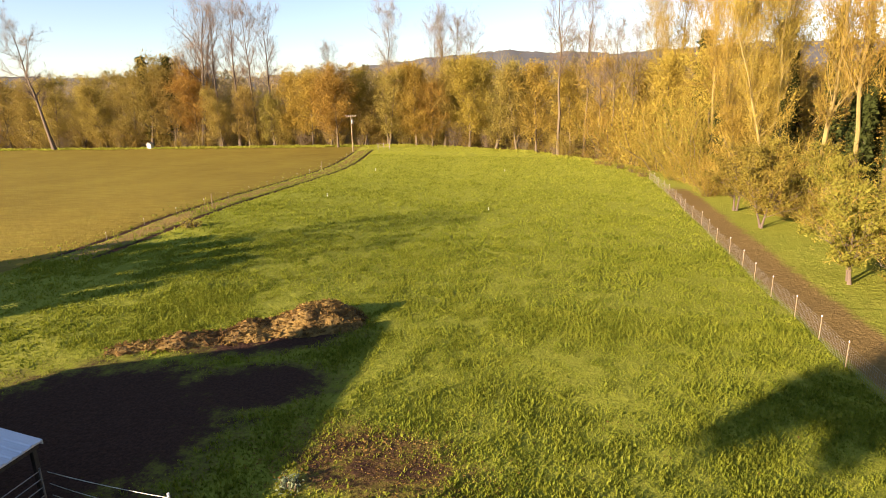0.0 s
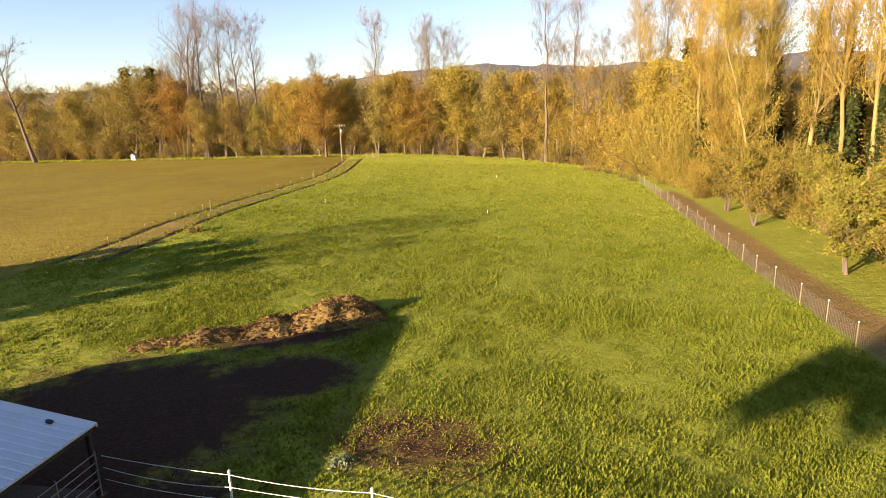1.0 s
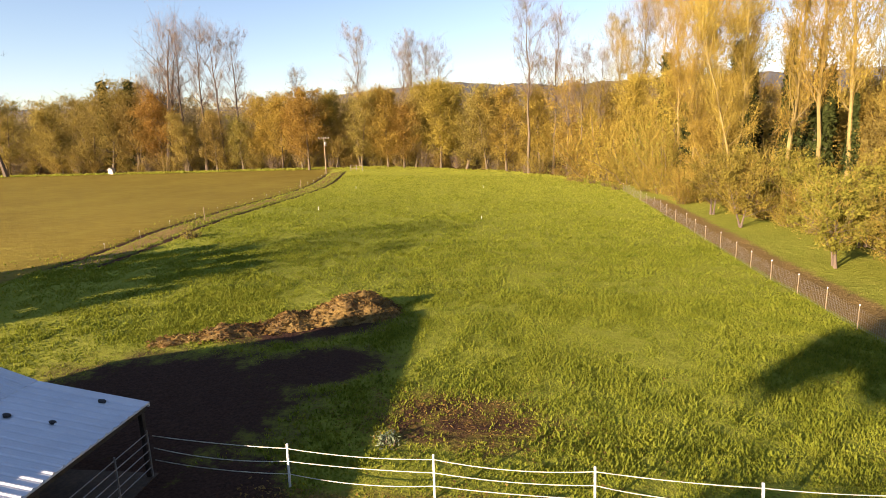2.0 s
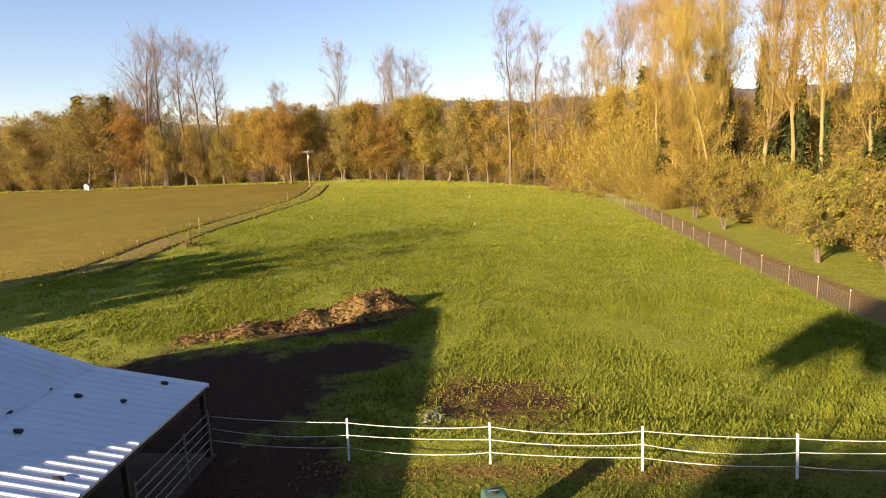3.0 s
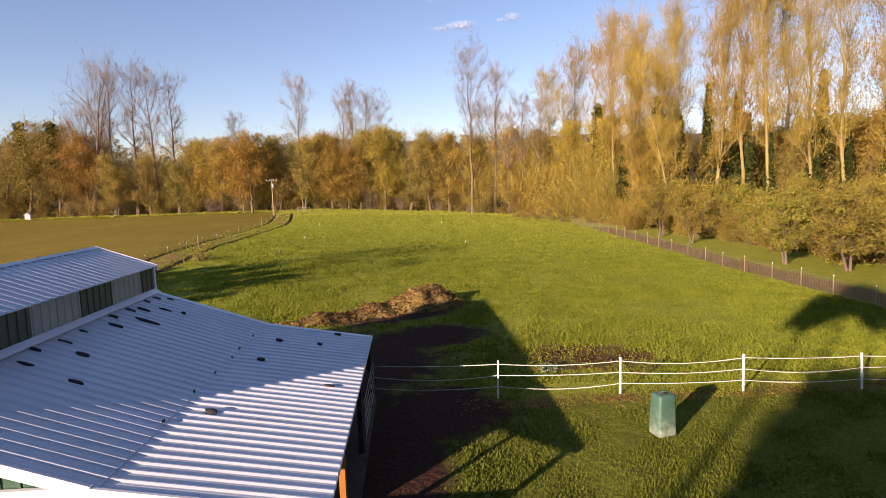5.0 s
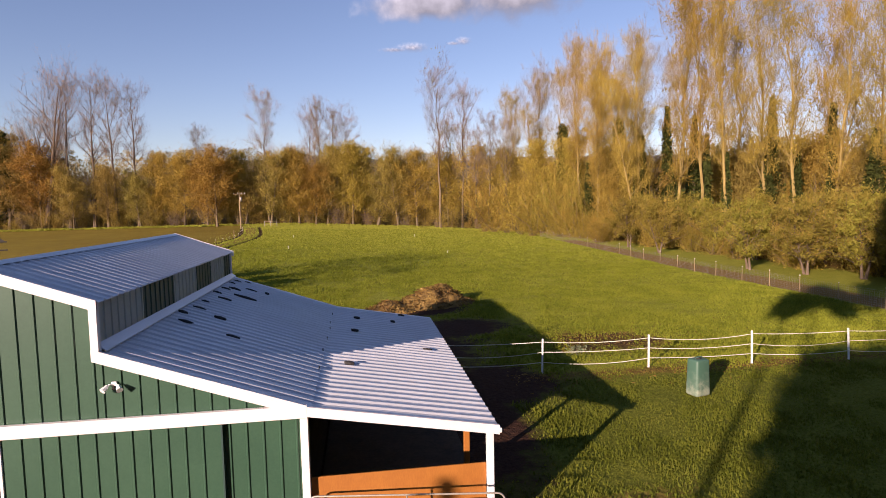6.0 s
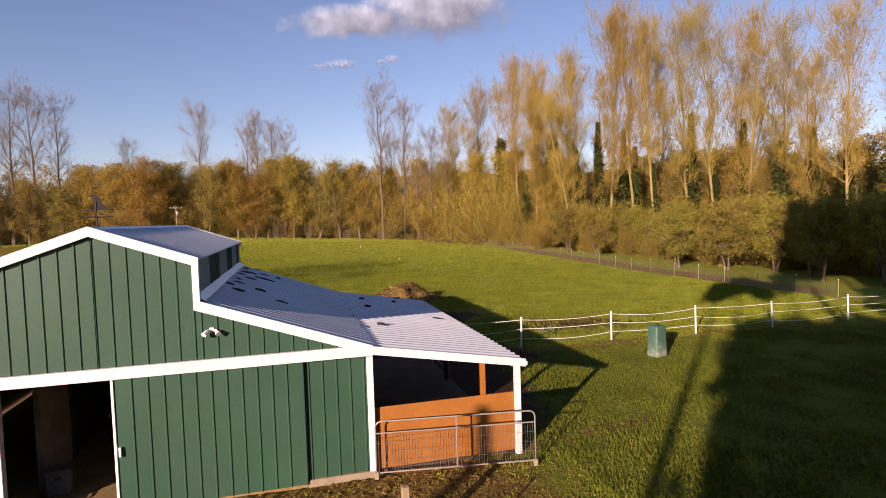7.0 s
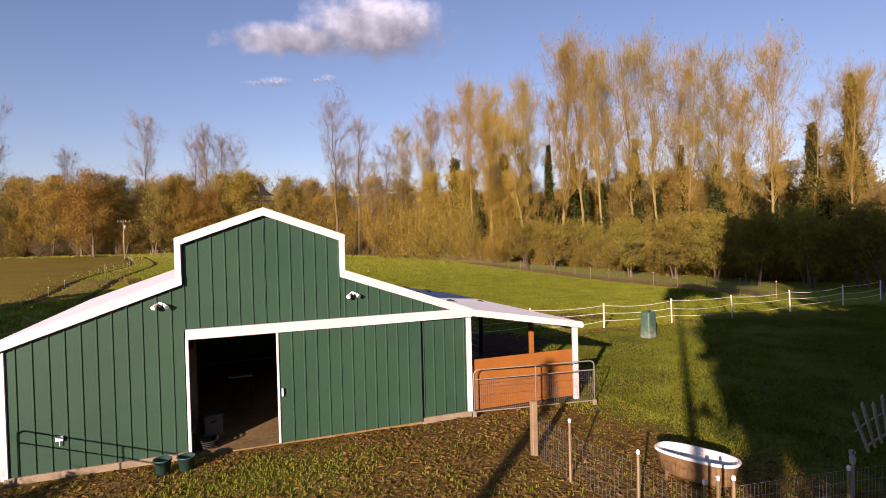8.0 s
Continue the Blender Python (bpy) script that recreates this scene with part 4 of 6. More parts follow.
def tape_fence(posts, height=1.36):
    """White posts with three sagging white tapes."""
    fence = thing("paddock_fence", "white post and three-tape electric paddock fence", "fence")
    for i, (x, y, lean) in enumerate(posts):
        z = land_at(x, y)
        if i == 0:
            continue
        tilt = Matrix.Rotation(radians(lean), 4, "Y")
        s = bevelled_box(-0.03, 0.03, -0.03, 0.03, -0.2, height, 0.006)
        ob = part("post", s, "white_plastic", fence)
        ob.matrix_basis = Matrix.Translation((x, y, z)) @ tilt
    tops = [(x + math.sin(radians(l)) * 1.0, y, land_at(x, y)) for x, y, l in posts]
    for level in (0.42, 0.83, 1.24):
        for k, (a, b) in enumerate(zip(tops, tops[1:])):
            a, b = Vector(a), Vector(b)
            sag = 0.05 + 0.05 * ((k * 7 + int(level * 10)) % 3)
            pts = [a.lerp(b, t / 8) + Vector((0, -0.05, level - sag * 4 * (t / 8) * (1 - t / 8))) for t in range(9)]
            s = Soup()
            s.add([p + Vector((0, dy, dz)) for p in pts for dy, dz in ((0, -0.012), (0, 0.012), (0.006, 0.012), (0.006, -0.012))],
                  [(4 * i + j, 4 * i + (j + 1) % 4, 4 * i + 4 + (j + 1) % 4, 4 * i + 4 + j) for i in range(8) for j in range(4)])
            part("tape", s, "tape", fence)


tape_fence([(-15.0, 12.5, 0), (-10.55, 12.05, 1), (-6.2, 11.75, 0), (-1.85, 11.45, -1), (2.2, 11.0, -3.5), (7.0, 11.05, -2), (12.45, 11.45, -1.5), (17.5, 12.2, 0)])


def mesh_fence(name, label, points, height, post_mat, wire_step, line_step, cap=True, post_r=0.035, wire_r=0.004, skip=0):
    """Posts, often white-capped, with woven wire between them."""
    fence = thing(name, label, "fence")
    for (x, y, h) in points[skip:]:
        z = land_at(x, y)
        p = part("post", Soup().tube([(x, y, z - 0.1), (x, y, z + h)], post_r, 7), post_mat, fence)
        if cap:
            part("cap", Soup().tube([(x, y, z + h - 0.02), (x, y, z + h + 0.03), (x, y, z + h + 0.06)], [post_r + 0.006, post_r + 0.012, post_r - 0.004], 8), "white_plastic", p, "white plastic cap")
    s = Soup()
    for (xa, ya, ha), (xb, yb, hb) in zip(points, points[1:]):
        a, b = Vector((xa, ya, land_at(xa, ya))), Vector((xb, yb, land_at(xb, yb)))
        for k in range(int(height / line_step) + 1):
            up = Vector((0, 0, 0.04 + k * line_step))
            s.tube([a + up, b + up], wire_r, 3, False)
        n = max(1, int((b - a).length / wire_step))
        for i in range(n):
            p = a.lerp(b, (i + 0.5) / n)
            s.tube([p + Vector((0, 0, 0.02)), p + Vector((0, 0, height))], wire_r, 3, False)
    w = part("woven_wire", s, "wire", fence, "grey woven wire netting")
    w["kind"] = "stuff"
    return fence


mesh_fence("field_fence", "wire netting fence on slim posts with white caps along the pasture",
           [(12.85 + 0.02 * i + 0.12 * math.sin(i * 1.7) - (0.4 if i > 18 else 0), 16.5 + i * 3.2, 1.22 + 0.06 * math.sin(i * 2.3)) for i in range(22)], 1.05, "post_wood", 0.16, 0.13, True, 0.019, 0.004)
mesh_fence("yard_fence", "wire netting yard fence on slim white-capped posts",
           [(-18.58, -1.9, 1.0), (-18.66, -3.35, 1.24), (-18.42, -5.1, 1.16), (-18.34, -6.5, 1.16)], 1.0, "post_wood", 0.10, 0.15, True, 0.024, 0.003, 1)
mesh_fence("yard_fence", "close wire netting fence along the yard's near side",
           [(-18.04, -6.48, 1.16), (-17.82, -6.58, 1.16), (-15.6, -6.9, 1.05), (-13.6, -7.3, 1.05), (-11.0, -7.6, 1.05)], 1.02, "post_wood", 0.07, 0.2, True, 0.024, 0.0035)
post = thing("fence_post", "square weathered wooden post at the yard's corner", "post", (-18.6, -1.83, 0))
part("shaft", bevelled_box(-0.07, 0.07, -0.07, 0.07, -0.1, 1.26, 0.015), "post_wood", post)
# electric wire markers along the farm track
marker = None
for i in range(17):
    y = 36.5 + i * 4.6
    x = float(field_edge(np.float64(y))) + 0.3
    m = pose(x, y, land_at(x, y))
    if marker is None:
        marker = thing("wire_stake", "thin stake with a white insulator along the stubble field", "stake", m.translation, group="stakes along the track")
        part("shaft", Soup().tube([(0, 0, -0.1), (0, 0, 0.55)], 0.008, 5), "grey_wood", marker)
        part("insulator", Soup().tube([(0, 0, 0.50), (0, 0, 0.56), (0, 0, 0.60)], [0.018, 0.03, 0.015], 8), "white_plastic", marker, "white insulator")
    else:
        copy_thing(marker, m)
for x, y, h in ((-36.0, 53.9, 1.35), (-38.2, 88.5, 1.3)):
    ob = thing("track_post", "grey wooden post beside the farm track", "post", (x, y, land_at(x, y)))
    part("shaft", Soup().tube([(0, 0, -0.1), (0, 0, h * 0.6), (0.02, 0, h)], [0.05, 0.047, 0.043], 8), "post_wood", ob)
for x, y in ((-26.3, 62.0), (-7.0, 59.3), (-8.1, 90.2), (-28.5, 87.2)):
    ob = thing("field_marker", "small white marker stake standing in the pasture", "stake", (x, y, land_at(x, y)), group="markers in the pasture")
    part("shaft", Soup().tube([(0, 0, -0.1), (0, 0, 0.42)], 0.03, 6), "white_plastic", ob)
# rail gate at the far end of the track
ob = thing("field_gate", "grey wooden rail gate at the far end of the track", "gate", (-38.2, 119.5, land_at(-38.2, 119.5)))
for x in (0.0, 1.3, 2.6):
    part("post", Soup().tube([(x, 0, -0.1), (x, 0, 1.3)], 0.06, 6), "grey_wood", ob)
for z in (0.55, 1.15):
    part("rail", Soup().tube([(0, 0, z), (2.6, 0, z)], 0.04, 6), "post_wood", ob)


# ---- yard things ----
def water_tank(x, y):
    ob = thing("water_tank", "upright green plastic tank, coloured paler near its foot as if sunlit, on the grass", "tank", (x, y, 0), 14)
    bm = bmesh.new()
    bmesh.ops.create_cube(bm, size=1, matrix=Matrix.Translation((0, 0, 0.64)) @ Matrix.Diagonal((0.64, 0.54, 1.28, 1)))
    for v in bm.verts:
        if v.co.z > 1:
            v.co.x *= 0.9
            v.co.y *= 0.9
    bmesh.ops.bevel(bm, geom=[e for e in bm.edges], offset=0.09, segments=4, affect="EDGES", profile=0.5)
    me = mesh_of(bm, "body")
    part("body", smooth(me), "tank", ob)
    part("filler_cap", Soup().tube([(0, 0, 1.26), (0, 0, 1.32)], [0.11, 0.10], 12), "black_iron", ob, "black filler cap")
    part("grip", smooth(Soup().tube([(-0.16, -0.02, 1.26), (-0.13, -0.02, 1.34), (0.13, -0.02, 1.34), (0.16, -0.02, 1.26)], 0.022, 6).mesh("grip")), "tank", ob)


def bathtub(x, y, turn):
    """A roll-top bath used as a trough."""
    ob = thing("bathtub", "old white enamel bathtub with a brown outside, used as a trough", "bathtub", (x, y, 0), turn)

    def ring(length, width, z, n=36):
        out = []
        for i in range(n):
            a = 2 * math.pi * i / n
            c, s = math.cos(a), math.sin(a)
            out.append((length / 2 * math.copysign(abs(c) ** 0.72, c), width / 2 * math.copysign(abs(s) ** 0.72, s), z))
        return out

    def shell(rings):
        s, n = Soup(), 36
        for r in rings:
            s.v.extend(r)
        for k in range(len(rings) - 1):
            s.f.extend((k * n + i, k * n + (i + 1) % n, (k + 1) * n + (i + 1) % n, (k + 1) * n + i) for i in range(n))
        s.f.append(tuple(range((len(rings) - 1) * n, len(rings) * n)))
        return smooth(s.mesh("shell"))

    part("outside", shell([ring(1.60, 0.70, 0.55), ring(1.52, 0.64, 0.40), ring(1.40, 0.56, 0.16), ring(1.25, 0.46, 0.08)]), "tub_outside", ob, "brown rusty outside")
    part("inside", shell([ring(1.54, 0.64, 0.565), ring(1.48, 0.58, 0.42), ring(1.34, 0.48, 0.20), ring(1.20, 0.38, 0.14)]), "enamel", ob, "white enamel inside")
    n = 36
    outer = ring(1.60, 0.70, 0.56)
    part("rim", smooth(Soup().tube([*outer, outer[0]], 0.036, 8, False).mesh("rim")), "enamel", ob, "rolled white rim")
    part("water", Soup().add(ring(1.40, 0.52, 0.33), [tuple(range(n))]), "water", ob, "dark still water")
    for sx in (-0.5, 0.5):
        for sy in (-0.2, 0.2):
            part("foot", Soup().tube([(sx, sy, 0.14), (sx * 1.06, sy * 1.2, 0.0)], [0.05, 0.035], 6), "tub_outside", ob)


def bucket(x, y, mat, label):
    ob = thing("bucket", label, "bucket", (x, y, 0.0), group="buckets by the barn door")
    s, n = Soup(), 20
    rings = [(0.14, 0.0), (0.185, 0.30), (0.20, 0.30), (0.20, 0.33), (0.178, 0.33), (0.135, 0.03)]
    for r, z in rings:
        s.v.extend((r * math.cos(2 * math.pi * i / n), r * math.sin(2 * math.pi * i / n), z) for i in range(n))
    for k in range(len(rings) - 1):
        s.f.extend((k * n + i, k * n + (i + 1) % n, (k + 1) * n + (i + 1) % n, (k + 1) * n + i) for i in range(n))
    s.f.append(tuple(range(n - 1, -1, -1)))
    s.f.append(tuple(range((len(rings) - 1) * n, len(rings) * n)))
    part("body", smooth(s.mesh("body")), mat, ob)
    part("handle", Soup().tube([(0.19 * math.cos(t), 0.05, 0.31 - 0.12 * math.sin(t)) for t in [math.pi * i / 10 for i in range(11)]], 0.006, 5), "galvanised", ob)


def picket_fan(x, y):
    """Grey pickets spread like a fan along a bent rail."""
    ob = thing("picket_fan", "fan of weathered grey wooden pickets on a bent rail", "trellis", (x, y, 0), -4)
    for i in range(10):
        a = radians(-26 + 5.2 * i)
        foot, r0, r1 = Vector((0, 0, -0.08)), 1.7, 2.42 + 0.06 * math.sin(i * 2.1)
        way = Vector((math.sin(a), 0, math.cos(a)))
        side = Vector((way.z, 0, -way.x)).normalized() * 0.027
        p, q = foot + way * r0, foot + way * r1
        part("picket", Soup().prism([p - side * 0.7, q - side, q + side * 0.4 + way * 0.05, q + side, p + side * 0.7], (0, 0.03, 0)), "grey_wood", ob)
    arc = [Vector((math.sin(radians(t)) * 2.14, 0.045, -0.08 + math.cos(radians(t)) * 2.14)) for t in range(-28, 29, 4)]
    part("rail", Soup().tube(arc, 0.014, 6), "grey_wood", ob)
    arc = [Vector((math.sin(radians(t)) * 1.78, 0.045, -0.08 + math.cos(radians(t)) * 1.78)) for t in range(-26, 27, 4)]
    part("rail", Soup().tube(arc, 0.02, 6), "grey_wood", ob)
    part("stake", Soup().tube([(0, 0.07, -0.1), (0, 0.07, 2.0)], 0.035, 7), "post_wood", ob)


def hydrant(x, y):
    ob = thing("yard_hydrant", "pale frost-free yard hydrant with a curved spout", "hydrant", (x, y, 0), 40)
    part("standpipe", Soup().tube([(0, 0, 0), (0, 0, 0.72)], 0.035, 8), "galvanised", ob)
    part("head", smooth(Soup().tube([(0, 0, 0.68), (0, 0, 0.80), (0.05, 0, 0.88), (0.13, 0, 0.86), (0.17, 0, 0.76)], [0.05, 0.06, 0.06, 0.05, 0.04], 10).mesh("head")), "pale_stone", ob)
    part("lever", Soup().tube([(-0.02, 0, 0.86), (-0.16, 0, 0.98)], 0.016, 6), "galvanised", ob)


water_tank(-6.15, 8.45)
bathtub(-16.38, -4.42, -67)
bucket(-26.5, 0.75, "green_drum", "green plastic bucket on the ground by the barn wall")
bucket(-26.02, 0.72, "green_drum", "green plastic bucket beside the open barn door")
picket_fan(-14.88, -7.3)
hydrant(-14.4, -6.2)

# things just inside the barn door
ob = thing("feed_bin", "grey plastic feed bin standing inside the barn door", "bin", (-25.5, 2.9, 0.035), 12)
part("body", bevelled_box(-0.24, 0.24, -0.2, 0.2, 0.0, 0.50, 0.04, 2), "dark_bin", ob)
part("lid", bevelled_box(-0.26, 0.26, -0.22, 0.22, 0.50, 0.56, 0.02), "dark_bin", ob)
part("slot", bevelled_box(-0.07, 0.07, -0.215, -0.195, 0.37, 0.42, 0.005), "black_iron", ob)
ob = thing("outlet_box", "small white weatherproof outlet box on the green wall", "outlet", (-28.56, 1.44, 0.87))
part("cover", bevelled_box(-0.075, 0.075, -0.035, 0.05, -0.05, 0.05, 0.008), "white_plastic", ob)
part("stub", Soup().tube([(0, 0.0, -0.05), (0, 0.0, -0.16)], 0.012, 6), "white_plastic", ob, "short conduit stub")
ob = thing("hose_reel", "dark coiled hose by the barn door", "hose", (-25.6, 1.9, 0.04))
part("coil", smooth(Soup().tube([((0.2 + 0.012 * i / 8) * math.cos(i * 0.5), (0.2 + 0.012 * i / 8) * math.sin(i * 0.5), 0.02 + 0.004 * i) for i in range(60)], 0.018, 6).mesh("coil")), "black_iron", ob)
ob = thing("metal_rack", "pale metal shelf deep inside the barn", "shelf", (-24.7, 5.0, 0.035))
part("shelf", bevelled_box(-0.34, 0.34, -0.15, 0.15, 0.98, 1.03, 0.01), "galvanised", ob)
for sx in (-0.31, 0.31):
    part("leg", Soup().tube([(sx, 0, 0), (sx, 0, 1.0)], 0.02, 6), "black_iron", ob)


# ---- muck heap ----
def muck_heap():
    """A long ridge of straw muck, highest at its east end."""
    rngs = np.random.default_rng(8)
    nx, ny = 130, 48
    xs, ys = np.linspace(-7.9, 7.4, nx), np.linspace(-2.6, 3.4, ny)
    gx, gy = np.meshgrid(xs, ys)
    prof = np.clip(0.55 + 0.68 * step(0.6, 4.2, gx) + 0.16 * np.sin(gx * 1.9 + 0.6), 0, 3) * step(-7.7, -4.4, gx) * step(7.1, 5.0, gx)
    wide = 1.15 + 0.8 * step(-3.5, 3.2, gx)
    gz = prof * np.clip(1 - (np.abs(gy + 1.6 - wide) / wide) ** 1.7, -0.4, 1)
    for i in range(ny):
        for j in range(nx):
            p = Vector((gx[i, j], gy[i, j], 0))
            if gz[i, j] > -0.1:
                gz[i, j] += 0.26 * noise.noise(p * 1.1) * prof[i, j] + 0.12 * noise.noise(p * 3.1) + 0.05 * noise.noise(p * 8)
    gz -= 0.06
    me = bpy.data.meshes.new("heap")
    idx = np.arange(nx * ny).reshape(ny, nx)
    me.from_pydata(np.stack([gx, gy, gz], -1).reshape(-1, 3).tolist(), [], np.stack([idx[:-1, :-1], idx[:-1, 1:], idx[1:, 1:], idx[1:, :-1]], -1).reshape(-1, 4).tolist())
    ob = thing("muck_heap", "long heap of brown muck and yellow straw on the pasture", "muck heap", (-16.3, 25.6, 0.06), 26.5)
    part("mound", smooth(me), "muck", ob)
    # loose straw and clods on top
    n = 12000
    j, i = rngs.integers(0, nx, n), rngs.integers(0, ny, n)
    keep = gz[i, j] > 0.06
    j, i = j[keep], i[keep]
    n = len(j)
    c = np.stack([gx[i, j] + rngs.normal(0, 0.05, n), gy[i, j] + rngs.normal(0, 0.05, n), gz[i, j] + rngs.uniform(0, 0.06, n)], -1)
    v = c[:, None, :] + rngs.normal(0, 1, (n, 3, 3)) * np.array([0.09, 0.09, 0.05])
    sm = bpy.data.meshes.new("straw")
    sm.from_pydata(v.reshape(-1, 3).tolist(), [], np.arange(3 * n).reshape(-1, 3).tolist())
    part("straw_litter", sm, "straw", ob, "loose straw and clods")["kind"] = "stuff"


muck_heap()


# ---- trees ----
def tri_fan(points, rngs, size, flat=0.0):
    """One leaf-like triangle round each point, at random angles."""
    n = len(points)
    v = points[:, None, :] + rngs.normal(0, 1, (n, 3, 3)) * size
    return v.reshape(-1, 3), np.arange(3 * n).reshape(-1, 3)


def needle_twigs(starts, ways, rngs, length, width):
    """Thin tapering twigs."""
    n = len(starts)
    side = np.cross(ways, rngs.normal(0, 1, (n, 3)))
    side /= np.linalg.norm(side, axis=1)[:, None] + 1e-9
    ln = length * rngs.uniform(0.5, 1.3, (n, 1))
    v = np.stack([starts - side * width, starts + side * width, starts + ways * ln], 1)
    return v.reshape(-1, 3), np.arange(3 * n).reshape(-1, 3)


def clumps(rngs, centres, leaves, radius, size, squash=0.75):
    """Leaves set on the outside of rounded clumps, facing outward."""
    k = rngs.integers(0, len(centres), leaves)
    rad = radius * rngs.uniform(0.55, 1.25, len(centres))[k]
    out = unit(rngs.normal(0, 1, (leaves, 3)))
    c = centres[k] + out * (rad * rngs.uniform(0.35, 1.15, leaves))[:, None] * np.array([1, 1, squash])
    c[:, 2] = np.maximum(c[:, 2], 0.25)
    face = unit(out + rngs.normal(0, 0.8, (leaves, 3)))
    a = unit(np.cross(face, rngs.normal(0, 1, (leaves, 3))))
    b = np.cross(face, a)
    s = size * rngs.uniform(0.6, 1.5, (leaves, 1))
    v = np.stack([c - a * s - b * s * 0.6, c + a * s - b * s * 0.6, c + b * s], 1)
    return v.reshape(-1, 3), np.arange(3 * leaves).reshape(-1, 3)


def mesh_np(name, chunks):
    vs, fs, k = [], [], 0
    for v, f in chunks:
        vs.append(v)
        fs.append(f + k)
        k += len(v)
    me = bpy.data.meshes.new(name)
    me.from_pydata(np.concatenate(vs).tolist(), [], np.concatenate(fs).tolist())
    return me


def unit(v):
    return v / (np.linalg.norm(v, axis=-1, keepdims=True) + 1e-9)


def grow(rngs, height, radius, first, limbs, limb_len, rise, sub, wobble=0.009, stems=1, high=False, stout=0.38, domed=False):
    """Trunk and limbs as tubes; also returns the points and directions along the thin ends."""
    s = Soup()
    tips, dirs = [], []
    for stem in range(stems):
        lean = rngs.normal(0, 0.03 if stems == 1 else 0.16, 2)
        ns = 9
        h = height * (1 if stem == 0 else rngs.uniform(0.7, 0.95))
        trunk = np.array([[lean[0] * h * t + wobble * h * rngs.normal() * t, lean[1] * h * t + wobble * h * rngs.normal() * t, h * t] for t in np.linspace(0, 1, ns)])
        if stems > 1:
            trunk[:, :2] += rngs.normal(0, 0.25, 2)
        rad = [radius * (1 - 0.93 * t) * (1.35 if t == 0 else 1) for t in np.linspace(0, 1, ns)]
        s.tube(trunk.tolist(), rad, 7, False)
        for i in range(limbs):
            t = first + (0.97 - first) * (i + rngs.uniform(0, 0.8)) / limbs
            k = t * (ns - 1)
            a, f = int(k), k - int(k)
            p = trunk[a] * (1 - f) + trunk[min(a + 1, ns - 1)] * f
            az = i * 2.4 + rngs.uniform(-0.5, 0.5)
            el = radians(rise + rngs.normal(0, 9) + 18 * t)
            way = np.array([math.cos(az) * math.cos(el), math.sin(az) * math.cos(el), math.sin(el)])
            u0 = max(0, (t - first) / (1 - first))
            taper = (0.5 + 0.75 * u0) * min(1.0, (1.12 - u0) / 0.42) if high else 1.05 - 0.72 * u0
            if domed:
                taper = 1.05 * math.sqrt(max(0.06, 1 - ((u0 - 0.30) / 0.74) ** 2))
            ln = limb_len * height * taper * rngs.uniform(0.65, 1.2)
            pts, cur, d = [p], p.copy(), way.copy()
            for _ in range(4):
                d = unit(d + rngs.normal(0, 0.13, 3) + np.array([0, 0, 0.07]))
                cur = cur + d * ln / 4
                pts.append(cur.copy())
            r0 = max(0.02, radius * (1 - 0.93 * t) * stout)
            s.tube([q.tolist() for q in pts], [r0 * (1 - 0.85 * u / 4) for u in range(5)], 4, False)
            for u in range(1, 5):
                tips.append(pts[u])
                dirs.append(d)
            for _ in range(sub):
                u = rngs.uniform(0.2, 1.0) * 4
                q0 = pts[int(min(u, 3))] * (1 - (u - int(min(u, 3)))) + pts[int(min(u, 3)) + 1] * (u - int(min(u, 3)))
                w = unit(d + rngs.normal(0, 0.6, 3) + np.array([0, 0, 0.25]))
                l2 = ln * rngs.uniform(0.25, 0.5)
                q1 = q0 + w * l2 * 0.55
                w2 = unit(w + rngs.normal(0, 0.3, 3))
                q2 = q1 + w2 * l2 * 0.45
                s.tube([q0.tolist(), q1.tolist(), q2.tolist()], [r0 * 0.34, r0 * 0.22, r0 * 0.08], 3, False)
                for q, ww in ((q1, w), (q2, w2), ((q0 + q1) / 2, w)):
                    tips.append(q)
                    dirs.append(ww)
    return s, np.array(tips), unit(np.array(dirs))


def scatter(rngs, tips, dirs, n, spread):
    i = rngs.integers(0, len(tips), n)
    return tips[i] + rngs.normal(0, 1, (n, 3)) * spread, dirs[i]


def bare_tree(seed, height, bark, twig, leaf=None, leaves=0, limbs=34, limb_len=0.26, first=0.3, rise=38, sub=6, twigs=5200, twig_len=0.062, name="poplar", label="", width=0.021, girth=1.0, upright=0.35, leaf_size=0.12, stems=1, stout=0.38, loose=0.55):
    rngs = np.random.default_rng(seed)
    s, tips, dirs = grow(rngs, height, (height * 0.0125 + 0.05) * girth, first, limbs, limb_len, rise, sub, stems=stems, high=True, stout=stout)
    ob = thing(name, label, "tree")
    part("trunk", s, bark, ob)
    pts, w = scatter(rngs, tips, dirs, twigs, 0.25)
    w = unit(w + rngs.normal(0, 0.45, w.shape) + np.array([0, 0, upright]))
    part("crown", mesh_np("crown", [needle_twigs(pts, w, rngs, height * twig_len, width)]), twig, ob, "haze of bare twigs")
    if leaves:
        pts, _ = scatter(rngs, tips, dirs, leaves, loose)
        part("foliage", mesh_np("foliage", [tri_fan(pts, rngs, leaf_size)]), leaf, ob, "last yellow leaves")
    return ob


